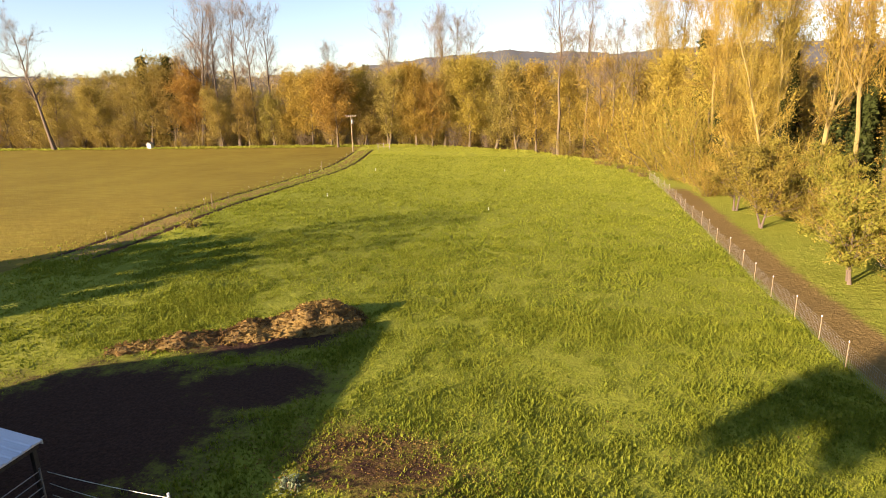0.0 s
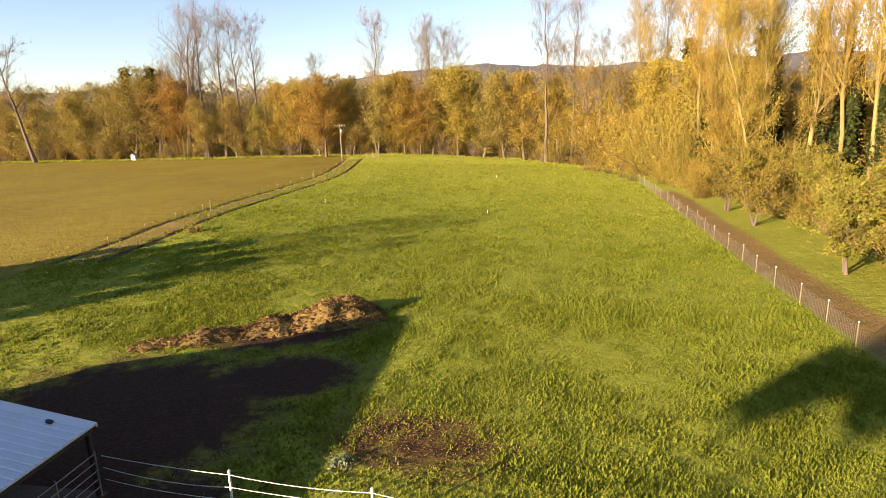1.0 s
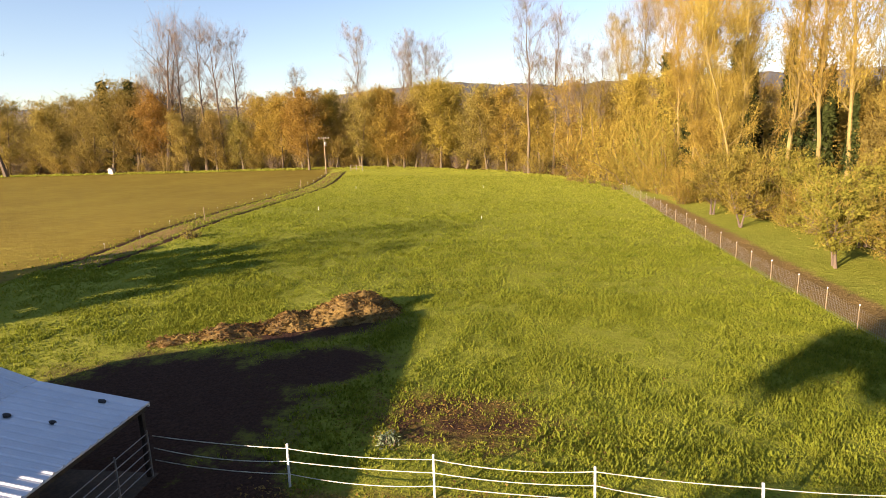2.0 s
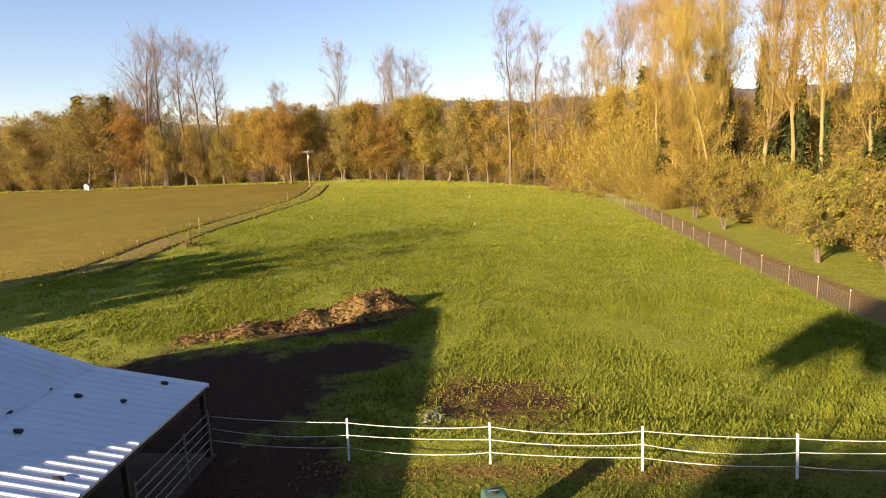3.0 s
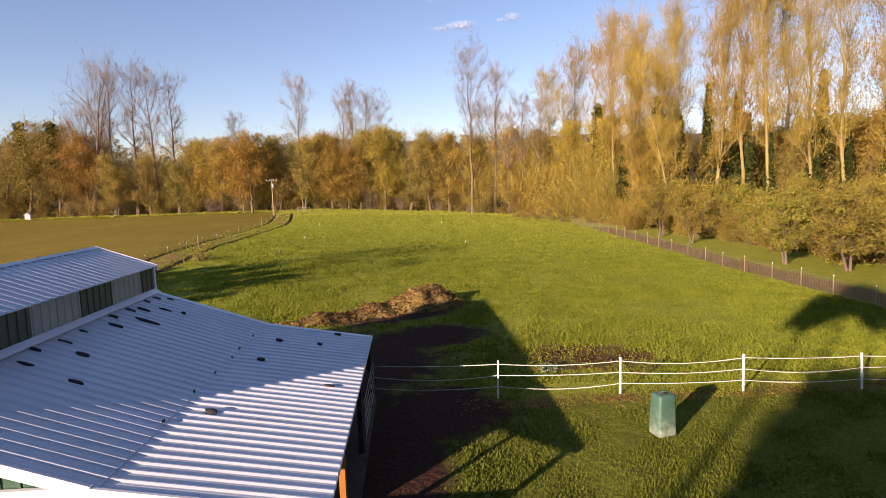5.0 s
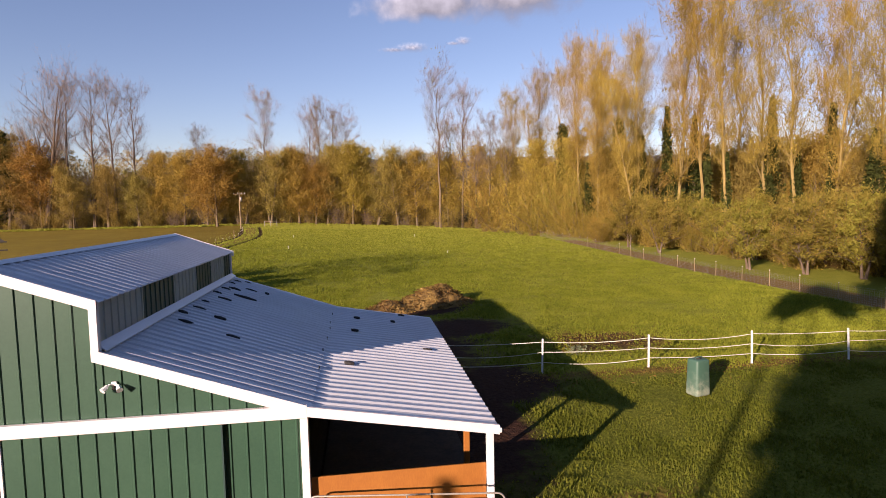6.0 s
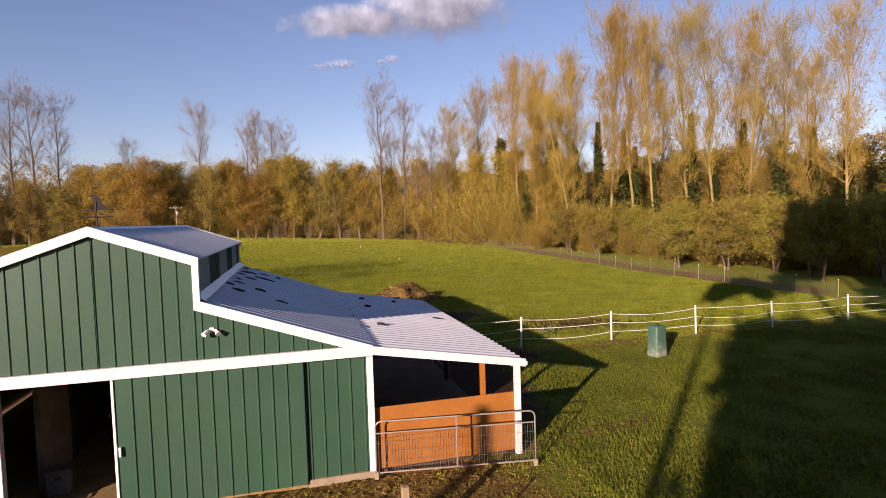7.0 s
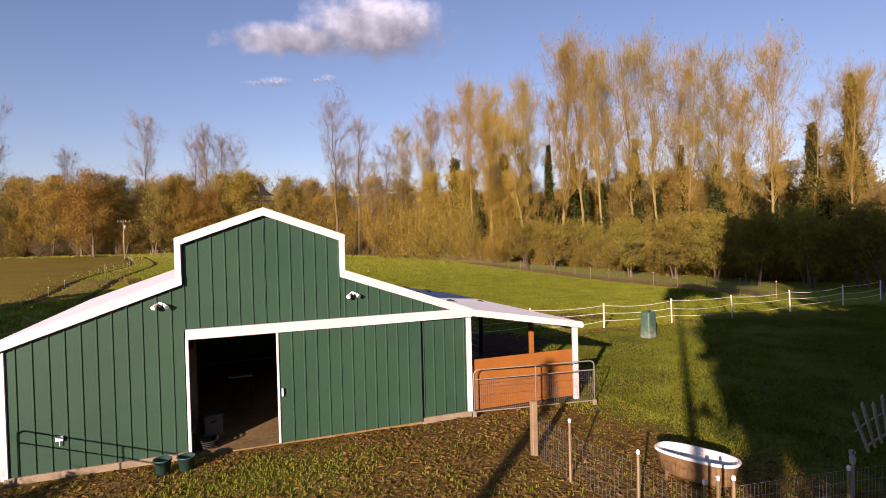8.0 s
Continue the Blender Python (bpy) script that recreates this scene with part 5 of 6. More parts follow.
def leafy_tree(seed, height, leaf, bark="bark_brown", leaves=7000, size=0.125, width=0.24, name="tree", label="", stems=1, first=0.12, heads=170, clump=1.2, fray=4200, rise=24):
    rngs = np.random.default_rng(seed)
    s, tips, dirs = grow(rngs, height, height * 0.012 + 0.05, first, 30, width, rise, 5, stems=stems, domed=True)
    ob = thing(name, label, "tree")
    part("trunk", s, bark, ob)
    # leaves sit in rounded clumps about the limbs, with loose ones and thin sprays to fray the outline
    centres, _ = scatter(rngs, tips, dirs, heads, 0.3 * clump)
    loose, _ = scatter(rngs, tips, dirs, fray, 0.75 * clump)
    loose[:, 2] = np.maximum(loose[:, 2], 0.3)
    sp, w = scatter(rngs, tips, dirs, 1400, 0.5 * clump)
    w = unit(w + rngs.normal(0, 0.4, w.shape) + np.array([0, 0, 0.3]))
    part("crown", mesh_np("crown", [clumps(rngs, centres, leaves, clump, size), tri_fan(loose, rngs, size * 0.55), needle_twigs(sp, w, rngs, 1.2 * clump, 0.03 * clump)]), leaf, ob)
    tw, w = scatter(rngs, tips, dirs, 900, 0.3)
    w = unit(w + rngs.normal(0, 0.5, w.shape))
    part("twig_tangle", mesh_np("twig_tangle", [needle_twigs(tw, w, rngs, 0.9 * clump, 0.022)]), "twig", ob)["kind"] = "stuff"
    return ob


def brush(seed, height, leaf, leaves=3000, twigs=1500, spread=2.2, name="thicket", label="", size=0.085, twig="twig"):
    """A many-stemmed thicket."""
    rngs = np.random.default_rng(seed)
    s = Soup()
    tips, dirs = [], []
    for _ in range(13):
        a = rngs.uniform(0, 6.28)
        b = np.array([math.cos(a), math.sin(a), 0]) * rngs.uniform(0, spread * 0.5)
        d = unit(np.array([math.cos(a) * 0.4, math.sin(a) * 0.4, 1]) + rngs.normal(0, 0.15, 3))
        h = height * rngs.uniform(0.55, 1.0)
        pts = [b]
        for _ in range(4):
            d = unit(d + rngs.normal(0, 0.14, 3))
            pts.append(pts[-1] + d * h / 4)
        s.tube([p.tolist() for p in pts], [0.05, 0.045, 0.035, 0.022, 0.01], 4, False)
        for u in range(1, 5):
            for f in (0.0, 0.5):
                tips.append(pts[u] - (pts[u] - pts[u - 1]) * f)
                dirs.append(d)
    tips, dirs = np.array(tips), unit(np.array(dirs))
    ob = thing(name, label, "thicket")
    part("stem_tangle", s, "bark_brown", ob)["kind"] = "stuff"
    tw, w = scatter(rngs, tips, dirs, twigs, spread * 0.22)
    tw[:, 2] = np.maximum(tw[:, 2], 0.05)
    w = unit(w + rngs.normal(0, 0.6, w.shape) + np.array([0, 0, 0.2]))
    part("twig_tangle", mesh_np("twig_tangle", [needle_twigs(tw, w, rngs, height * 0.2, 0.018)]), twig, ob)["kind"] = "stuff"
    pts, _ = scatter(rngs, tips, dirs, leaves, spread * 0.26)
    pts[:, 2] = np.maximum(pts[:, 2], 0.1)
    part("crown", mesh_np("crown", [tri_fan(pts, rngs, size)]), leaf, ob)
    return ob


def conifer(seed, height, radius, name="conifer", label="", leaves=9000, size=0.22, droop=0.25, first=0.08, bulge=False):
    rngs = np.random.default_rng(seed)
    s = Soup().tube([(0, 0, 0), (0, 0, height * 0.5), (0, 0, height)], [height * 0.014, height * 0.008, 0.02], 7, False)
    pts = []
    tiers = int(height * 1.6)
    for i in range(tiers):
        t = first + (1 - first) * i / tiers
        n = 7 if bulge == "round" else 3 if bulge else 5 + int(3 * (1 - t))
        for k in range(n):
            a = rngs.uniform(0, 6.28)
            out = min(1.0, (1 - t) / (0.15 if bulge == "round" else 0.5)) * min(1.0, (0.6 if bulge == "round" else 0.4) + (t - first) / (0.5 if bulge == "round" else 0.35)) if bulge else (1 - t) ** 0.8
            ln = radius * out * rngs.uniform(0.45, 1.15) + 0.15
            tip = np.array([math.cos(a) * ln, math.sin(a) * ln, height * t - droop * ln])
            base = np.array([0, 0, height * t])
            s.tube([base.tolist(), tip.tolist()], [0.05, 0.012], 3, False)
            m = max(3, int(leaves / (tiers * n)))
            u = rngs.uniform(0.12, 1.0, (m, 1))
            pts.append(base + (tip - base) * u + rngs.normal(0, 1, (m, 3)) * np.array([0.28, 0.28, 0.20]))
    pts = np.concatenate(pts)
    ob = thing(name, label, "tree")
    part("trunk", s, "bark_dark", ob)
    part("crown", mesh_np("crown", [tri_fan(pts, rngs, size)]), "leaf_dark", ob)
    return ob


def ivy_column(seed, height, radius):
    """Dark ivy that clothes a trunk."""
    rngs = np.random.default_rng(seed)
    n = 4200
    z = rngs.uniform(0, 1, n) ** 0.9 * height
    a = rngs.uniform(0, 6.28, n)
    r = radius * (1.02 - (z / height) ** 1.4) * rngs.uniform(0.3, 1.2, n) * (1 + 0.4 * np.sin(z * 1.1 + a * 2))
    pts = np.stack([r * np.cos(a), r * np.sin(a), z], -1)
    ob = thing("ivy", "dark green ivy clothing a poplar trunk", "ivy")
    part("stem", Soup().tube([(0, 0, 0), (0, 0, height)], [0.25, 0.1], 6), "bark_dark", ob)
    part("foliage", mesh_np("foliage", [tri_fan(pts, rngs, 0.16)]), "leaf_dark", ob)
    return ob


PLANTS = random.Random(11)


def plant(kinds, spots, group=""):
    """Sets plants of one kind at (x, y, scale) or (x, y, scale, height stretch), turned at random; the first of each kind is used too."""
    used = set()
    for i, (x, y, k, *up) in enumerate(spots):
        proto = kinds[i % len(kinds)]
        m = Matrix.Translation((x, y, land_at(x, y) - 0.05)) @ Matrix.Rotation(PLANTS.uniform(0, 6.28), 4, "Z")
        sc = (k, k, k * (up[0] if up else 1.0))
        if group:
            proto["group"] = group
        if proto.name in used:
            ob = copy_thing(proto, m)
        else:
            used.add(proto.name)
            ob = proto
            ob.matrix_basis = m
        ob.scale = sc


# tall poplars along the east side; heights are for a tree of 30 m
POP = [bare_tree(21 + i, 30, "bark_gold", "twig", "leaf_gold", 3600 + 700 * (i % 2), limbs=(44, 40, 26, 46)[i], limb_len=(0.24, 0.26, 0.22, 0.23)[i], first=(0.25, 0.32, 0.25, 0.36)[i], rise=54, sub=6, name="poplar",
                 label="tall golden poplar, nearly bare, with upright limbs", width=0.015, twigs=5200, twig_len=0.055, girth=(0.62, 0.58, 0.5, 0.62)[i], upright=0.9, leaf_size=0.085, stems=(1, 1, 2, 1)[i], stout=0.42, loose=0.5) for i in range(4)]
plant(POP, [(18.9, 122.0, 0.96), (20.3, 106.9, 1.01), (19.4, 97.4, 0.97), (21.6, 87.5, 1.02), (22.3, 81.8, 0.98), (20.5, 77.6, 0.81), (23.9, 70.0, 0.9), (26.1, 74.5, 0.96), (25.8, 63.6, 1.04), (27.6, 60.0, 1.05), (30.7, 74.7, 0.93), (29.0, 57.5, 0.97), (30.2, 51.9, 0.96), (30.5, 47.5, 0.93), (31.3, 43.7, 0.89), (30.7, 38.0, 0.78), (32.0, 35.7, 0.65), (32.4, 31.9, 0.77), (32.7, 28.0, 0.58), (34.6, 99.7, 0.9), (27.6, 91.0, 0.95), (33.8, 24.5, 0.62), (36.9, 20.9, 0.6), (39.8, 27.5, 0.67), (36.3, 64.3, 0.95), (37.9, 52.4, 0.88), (39.7, 42.3, 0.77)], "poplars along the east edge")
# bare grey cottonwoods at the far end
GREY = [bare_tree(41 + i, 30, "bark_dark", "twig_grey", None, 0, limbs=22, limb_len=(0.34, 0.27, 0.28)[i], first=(0.40, 0.46, 0.44)[i], rise=(40, 46, 44)[i], name="cottonwood", label="tall bare grey cottonwood at the field's end", width=0.016, twigs=3000, twig_len=0.05, girth=(1.25, 0.9, 0.9)[i], sub=9, stems=(2, 1, 1)[i], stout=0.45, upright=0.5) for i in range(3)]
plant(GREY, [(-87.2, 130.5, 1.04), (-82.2, 130.0, 1.05), (-77.2, 130.3, 1.05), (-89.5, 134.0, 0.96), (-72.2, 130.0, 1.01), (-67.9, 130.6, 0.97)], "bare cottonwoods at the field's end")
LEANER = bare_tree(48, 30, "bark_dark", "twig_grey", None, 0, limbs=18, limb_len=0.3, first=0.34, rise=34, name="cottonwood", label="dark bare cottonwood leaning out over the stubble field", width=0.02, twigs=4200, twig_len=0.05, girth=1.1, sub=9, stout=0.6)
LEANER.matrix_basis = Matrix.Translation((-127.0, 125.5, land_at(-127.0, 125.5) - 0.1)) @ Matrix.Diagonal((1.02, 1.02, 1.02, 1)) @ Matrix.Rotation(radians(-14), 4, "Y")
SPARSE = [bare_tree(51 + i, 30, "bark_brown", "twig_grey", "leaf_olive", 900, limbs=30, limb_len=0.23, first=0.42, rise=44, name="cottonwood", label="tall slender cottonwood with a thin topmost crown", width=0.015, twigs=3200, twig_len=0.05, girth=0.7, leaf_size=0.09, sub=8, stout=0.42, upright=0.6) for i in range(2)]
plant(SPARSE, [(0.1, 114.6, 1.09), (5.0, 114.6, 0.96), (-40.6, 138, 1.01), (-26.8, 138, 0.96), (-23.4, 139, 0.90), (-29.5, 141, 0.88), (-20.1, 138, 0.84), (-57, 142, 0.75), (9.3, 107, 0.75), (3.2, 119, 0.72), (12.4, 104, 0.7), (7.4, 111, 0.68)], "slender cottonwoods at the field's end")
# rounder autumn trees in the front row of the far wood
GOLD = [leafy_tree(61 + i, 15, "leaf_gold", width=0.27, name="autumn_tree", label="round golden autumn tree at the edge of the wood") for i in range(3)]
ORANGE = [leafy_tree(71 + i, 14, "leaf_orange", width=0.31, name="autumn_tree", label="orange-leaved autumn tree at the edge of the wood") for i in range(2)]
OLIVE = [leafy_tree(81 + i, 15, "leaf_brown", width=0.28, name="autumn_tree", label="olive-green and brown tree at the edge of the wood", stems=2) for i in range(3)]
plant(ORANGE, [(-49.3, 124.6, 1.15), (-31.5, 127.5, 1.12), (-88.0, 129.6, 1.22), (-52.0, 127.6, 1.0), (-27.6, 126.4, 0.9)], "autumn trees at the edge of the wood")
ru = random.Random(23)
understory = [(35 - 0.11 * (y - 30) + ru.uniform(0, 12), y, ru.uniform(0.72, 1.0)) for y in range(30, 118, 4)]
plant(OLIVE, [(-101.6, 130, 1.40), (-94.5, 129.6, 1.38), (-108, 131, 1.2), (-116, 131, 1.1), (-124, 132, 1.1), (-132, 132, 1.15), (-141, 132, 1.1), (-80.5, 128.6, 0.85), (-74, 129, 0.9), (-67, 128.2, 0.8), (-43.4, 127, 0.78), (-38, 128.4, 1.05), (-25.0, 128, 1.12), (-13, 126.4, 1.12), (-8.6, 123.6, 1.05), (-149, 133, 1.15)] + understory[::2],
      "autumn trees at the edge of the wood")
plant(GOLD, [(-19.1, 126, 1.18), (-57.5, 129.4, 1.05), (-62.5, 131, 1.05), (-33.6, 130, 1.1), (-22.5, 130.4, 1.15), (-16, 130.4, 1.15), (-4.4, 121.4, 1.08), (-46, 130.4, 1.05), (2.6, 118.6, 1.05), (8.6, 112.6, 1.1), (13, 106, 1.05), (17.5, 99, 1.1), (22, 92, 1.1), (25.6, 82.6, 1.0), (20.6, 73, 0.62)] + understory[1::2], "autumn trees at the edge of the wood")
# evergreens and ivy among the poplars
YEW = [conifer(91, 15, 1.7, label="narrow dark conifer among the poplars", leaves=3600, size=0.2)]
plant(YEW, [(31.4, 93.3, 1.43), (21.8, 96.9, 1.38), (29.0, 83, 1.0), (-104, 133, 1.5), (-97, 133, 1.48)], "dark conifers in the wood")
IVY = [ivy_column(95, 12, 1.05), ivy_column(96, 15, 0.95)]
plant(IVY, [(26.4, 74.9, 1.33), (30.8, 75.1, 1.37), (24.2, 70.5, 0.89), (28.1, 60.6, 0.98), (32.9, 27.8, 1.33), (35.3, 25.4, 1.37), (20.9, 82.6, 1.02), (32.4, 44.5, 0.73), (30.4, 52.1, 1.01), (31.4, 43.9, 0.73), (30.9, 38.3, 1.08), (29.2, 57.9, 0.81), (34.0, 24.8, 0.99), (32.3, 36.0, 0.72), (26.1, 63.9, 0.66), (35.9, 48.8, 1.13), (36.5, 39.5, 1.22), (29.8, 66.1, 1.2), (32.9, 69.7, 1.3), (34.1, 56.2, 1.26), (30.7, 47.9, 0.95), (32.6, 32.1, 0.81)], "ivy on the poplars")

# thickets: golden brush under the poplars, brown brush before the far wood
BRUSH = [brush(101 + i, 6.5, ("leaf_gold", "leaf_olive", "leaf_olive")[i], leaves=2700, size=0.072, label="tangled golden-brown thicket of thin stems") for i in range(3)]
rb = random.Random(17)
spots = []
for i in range(46):
    t = i / 45
    y = 25 + t * 92
    edge = 22.3 - 0.115 * (y - 26) + (2.2 if y < 68 else 0)
    spots.append((edge + rb.uniform(0, 3.5), y + rb.uniform(-1, 1), rb.uniform(0.5, 0.8) if y < 70 else rb.uniform(0.65, 1.0)))
for i in range(34):
    y = 24 + rb.random() * 98
    spots.append((27 - 0.1 * (y - 26) + rb.uniform(2, 22), y, rb.uniform(0.5, 0.95) if y < 75 else rb.uniform(0.8, 1.3)))
spots += [(9.8, 105.4, 1.73), (12.9, 99.6, 1.84), (15.1, 92.7, 1.72), (16.6, 85.8, 1.36), (11.8, 109.8, 1.97), (18.2, 80.1, 1.47), (22.2, 65.3, 1.33), (16.3, 100.4, 2.18), (20.0, 89.9, 2.04)]
plant(BRUSH, spots, "thickets under the poplars")
BRUSH2 = [brush(111 + i, 6.0, ("leaf_brown", "leaf_gold", "leaf_brown")[i], leaves=1000, twigs=1500, twig=("twig", "twig_grey", "twig")[i], label="brown leafless thicket at the edge of the wood") for i in range(3)]
spots = []
for i in range(70):
    x = -160 + i * 2.5 + rb.uniform(-0.8, 0.8)
    y = float(wood_edge(np.float64(x))) + 1.6
    spots.append((x, y + rb.uniform(0, 5), rb.uniform(0.35, 1.2)))
plant(BRUSH2, spots, "thickets at the field's end")

# gnarled fruit trees beyond the netting fence
FRUIT = [leafy_tree(121 + i, 5.2, "leaf_olive", "bark_dark", leaves=5200, size=0.085, width=0.50, heads=110, clump=0.48, fray=1600, name="fruit_tree", label="low spreading old fruit tree with yellow-green leaves", stems=2, first=0.22, rise=30) for i in range(3)]
plant(FRUIT, [(18.2, 62, 1.05), (18.0, 54, 1.0), (18.6, 38.8, 1.0), (20.4, 34.6, 1.0), (22.4, 31, 1.05), (23.6, 45, 1.0), (24.6, 39, 1.1), (22.6, 51, 1.0), (24.6, 57.5, 1.1), (22.5, 27, 1.0), (26.8, 34, 1.15), (20.0, 24, 1.0), (24.8, 23, 1.1), (20.8, 19, 1.0), (25.5, 18, 1.1), (28.4, 41, 1.15), (27.6, 48, 1.15), (21.6, 66, 1.1), (26.5, 28.5, 1.1), (22.5, 14.5, 1.05)], "old fruit trees beyond the fence")
HEDGE = [brush(125 + i, 3.9, "leaf_olive", leaves=5200, twigs=1500, spread=3.0, size=0.062, name="bramble", label="sprawling olive-green bramble thicket beyond the fence") for i in range(3)]
plant(HEDGE, [(30, 36, 1.2), (31, 44, 1.2), (30.5, 30, 1.3), (29.5, 24, 1.3), (30, 52, 1.1), (28, 58, 1.0), (29, 18, 1.3)], "brambles beyond the fence")
weeds = [brush(131, 0.7, "leaf_pale", leaves=260, twigs=40, spread=0.5, name="weed_clump", label="pale green weed clump at the edge of the shade", size=0.06)]
plant(weeds, [(-8.1, 14.5, 0.93, 0.6)])
dry = [brush(133, 0.7, "leaf_brown", leaves=300, twigs=160, spread=0.7, name="weed_clump", label="dry brown weed clump at the pasture's edge", size=0.05)]
plant(dry, [(-32.6, 45.3, 1.39), (12.2, 86.2, 1.48), (10.0, 95.2, 1.61), (7.0, 100.9, 1.62), (11.3, 90.7, 1.37), (8.4, 98.6, 1.5)], "weed clumps in the pasture")

# trees behind and beside the walk, seen only by the shade that they throw
FIRS = [conifer(141 + i, 25, 4.8, name="fir", label="tall dark fir standing behind the yard", leaves=6500, size=0.30, first=0.2, bulge=True) for i in range(3)]


def at_shade(p, q):
    """A place from its distance across (p) and along (q) the sunlight."""
    return (p * 0.725 + q * 0.689, -p * 0.689 + q * 0.725)


plant(FIRS, [(*at_shade(p, q), k) for p, q, k in ((6.0, -38, 1.15), (11.5, -36, 1.15), (16, -38, 1.1), (22, -38, 1.1), (28, -36, 1.05), (35, -38, 1.0))], "firs behind the yard")
CEDARS = [conifer(145 + i, 27, 4.7, name="cedar", label="tall cedar behind the yard with a high crown", leaves=5500, size=0.30, first=(0.72, 0.55)[i], bulge=True) for i in range(2)]
plant(CEDARS, [(*at_shade(p, q), k) for p, q, k in ((-3.0, -41, 1.0), (2.4, -39, .97), (-0.4, -40, 1.04), (4.6, -42, 1.0), (2.0, -43, 1.0), (7.0, -40, 1.0))], "cedars behind the yard")
PINE = [conifer(156 + i, 17, 2.3, name="pine", label="slim pine behind the yard with a small topmost crown", leaves=420, size=0.26, first=0.89, bulge=True) for i in range(2)]
plant(PINE, [(*at_shade(p, q), k) for p, q, k in ((-8.8, -40, 1.01), (-7.5, -41, 1.10), (-6.1, -40, 1.04), (-4.6, -41, 1.14))], "slim pines behind the yard")
TOPS = [conifer(168 + i, 12.7, 3.3, name="pine", label="dense-topped pine behind the yard", leaves=2000, size=0.32, first=0.76, droop=0.12, bulge=True) for i in range(2)]
plant(TOPS, [(*at_shade(p, q), k) for p, q, k in ((-6.7, -38.5, 0.98), (-5.0, -39.5, 1.02), (-2.8, -38, 1.0), (-0.6, -39, 1.0))], "dense-topped pines behind the yard")
LOW = [conifer(148 + i, 11.5, 4.8, name="laurel", label="broad dark laurel tree behind the yard", leaves=9000, size=0.40, first=0.1, droop=0.1, bulge="round") for i in range(2)]
plant(LOW, [(*at_shade(p, q), k, 1.08 / k) for p, q, k in ((-4.2, -38, 0.74), (-2.0, -35, 0.80), (-0.6, -38.5, 0.85), (1.4, -35, 0.90), (3.6, -38, 0.95), (6.0, -36, 1.0))], "laurels behind the yard")
# added out of view to keep sky light off the shaded grass
SKY_SCREEN = [conifer(149, 12.5, 5.2, name="laurel", label="unseen laurel added beside the lawn to block sky light", leaves=9500, size=0.30, first=0.1, droop=0.1, bulge="round")]
plant(SKY_SCREEN, [(3.0, -6.5, 1.0), (-3.2, -11.5, 1.0), (-9.0, -16.0, 1.0), (9.0, -2.0, 1.05)], "laurels beside the lawn")
SHADE = [bare_tree(151 + i, 13, "bark_dark", "twig_grey", "leaf_olive", 500, limbs=22, limb_len=0.30, first=0.25, rise=35, twigs=1300, name="maple", label="spreading bare tree west of the barn", width=0.015) for i in range(2)]
plant(SHADE, [(*at_shade(p, q), k) for p, q, k in ((-45.0, -17, 1.0), (-48.5, -13, .85), (-41.5, -14, .75))], "trees west of the barn")
HOLLY = [conifer(161, 8, 3.0, name="evergreen_bush", label="broad dark evergreen west of the barn", leaves=4000, size=0.22)]
plant(HOLLY, [(*at_shade(p, q), k) for p, q, k in ((-40.5, -13, .68), (-43, -12, .86), (-45.5, -13, .90), (-48, -12, .92), (-50.5, -13, .88), (-53, -11, .70))], "evergreens west of the barn")
# low bushes added out of view, only to darken the ground by the footing
CORNER_SHADE = [leafy_tree(165, 1.7, "leaf_dark", "bark_dark", leaves=2600, size=0.07, width=0.45, heads=70, clump=0.3, fray=500, rise=28, name="evergreen_bush", label="low unseen bush added to shade the yard's west corner", stems=2)]
plant(CORNER_SHADE, [(-31.7, -2.4, 0.62), (-32.9, -2.2, 0.6), (-31.0, -3.6, 0.55)], "evergreens west of the barn")
# pole whose shadow crosses the yard
ob = thing("yard_pole", "weathered wooden pole beyond the yard", "pole", (-34.6, -18.0, 0))
part("shaft", Soup().tube([(0, 0, -0.2), (0, 0, 8.2)], [0.19, 0.15], 10), "post_wood", ob)


# utility pole at the far end of the track
def utility_pole(x, y):
    ob = thing("utility_pole", "grey wooden utility pole with a crossarm and a transformer", "utility pole", (x, y, land_at(x, y)), 4)
    part("shaft", Soup().tube([(0, 0, -0.2), (0, 0, 7.6)], [0.14, 0.10], 8), "post_wood", ob)
    part("crossarm", bevelled_box(-1.1, 1.1, -0.05, 0.05, 7.18, 7.28, 0.01), "post_wood", ob)
    part("transformer", smooth(Soup().tube([(0.3, -0.3, 5.7), (0.3, -0.3, 6.6)], 0.24, 12).mesh("transformer")), "galvanised", ob, "grey transformer can")
    for sx in (-1.05, -0.4, 0.4, 1.05):
        part("insulator", Soup().tube([(sx, 0, 7.3), (sx, 0, 7.45), (sx, 0, 7.52)], [0.04, 0.07, 0.03], 6), "white_plastic", ob)


utility_pole(-42.4, 115.3)
# small pale shed by the far wood
ob = thing("pump_shed", "tiny pale shed at the edge of the far wood", "shed", (-99.5, 126.2, land_at(-99.5, 126.2)))
part("body", bevelled_box(-0.6, 0.6, -0.5, 0.5, -0.1, 1.1, 0.02), "pale_stone", ob)
part("roof", Soup().prism([(-0.8, -0.65, 1.08), (0.8, -0.65, 1.08), (0, -0.65, 1.6)], (0, 1.3, 0)), "grey_wood", ob, "silvered board roof")


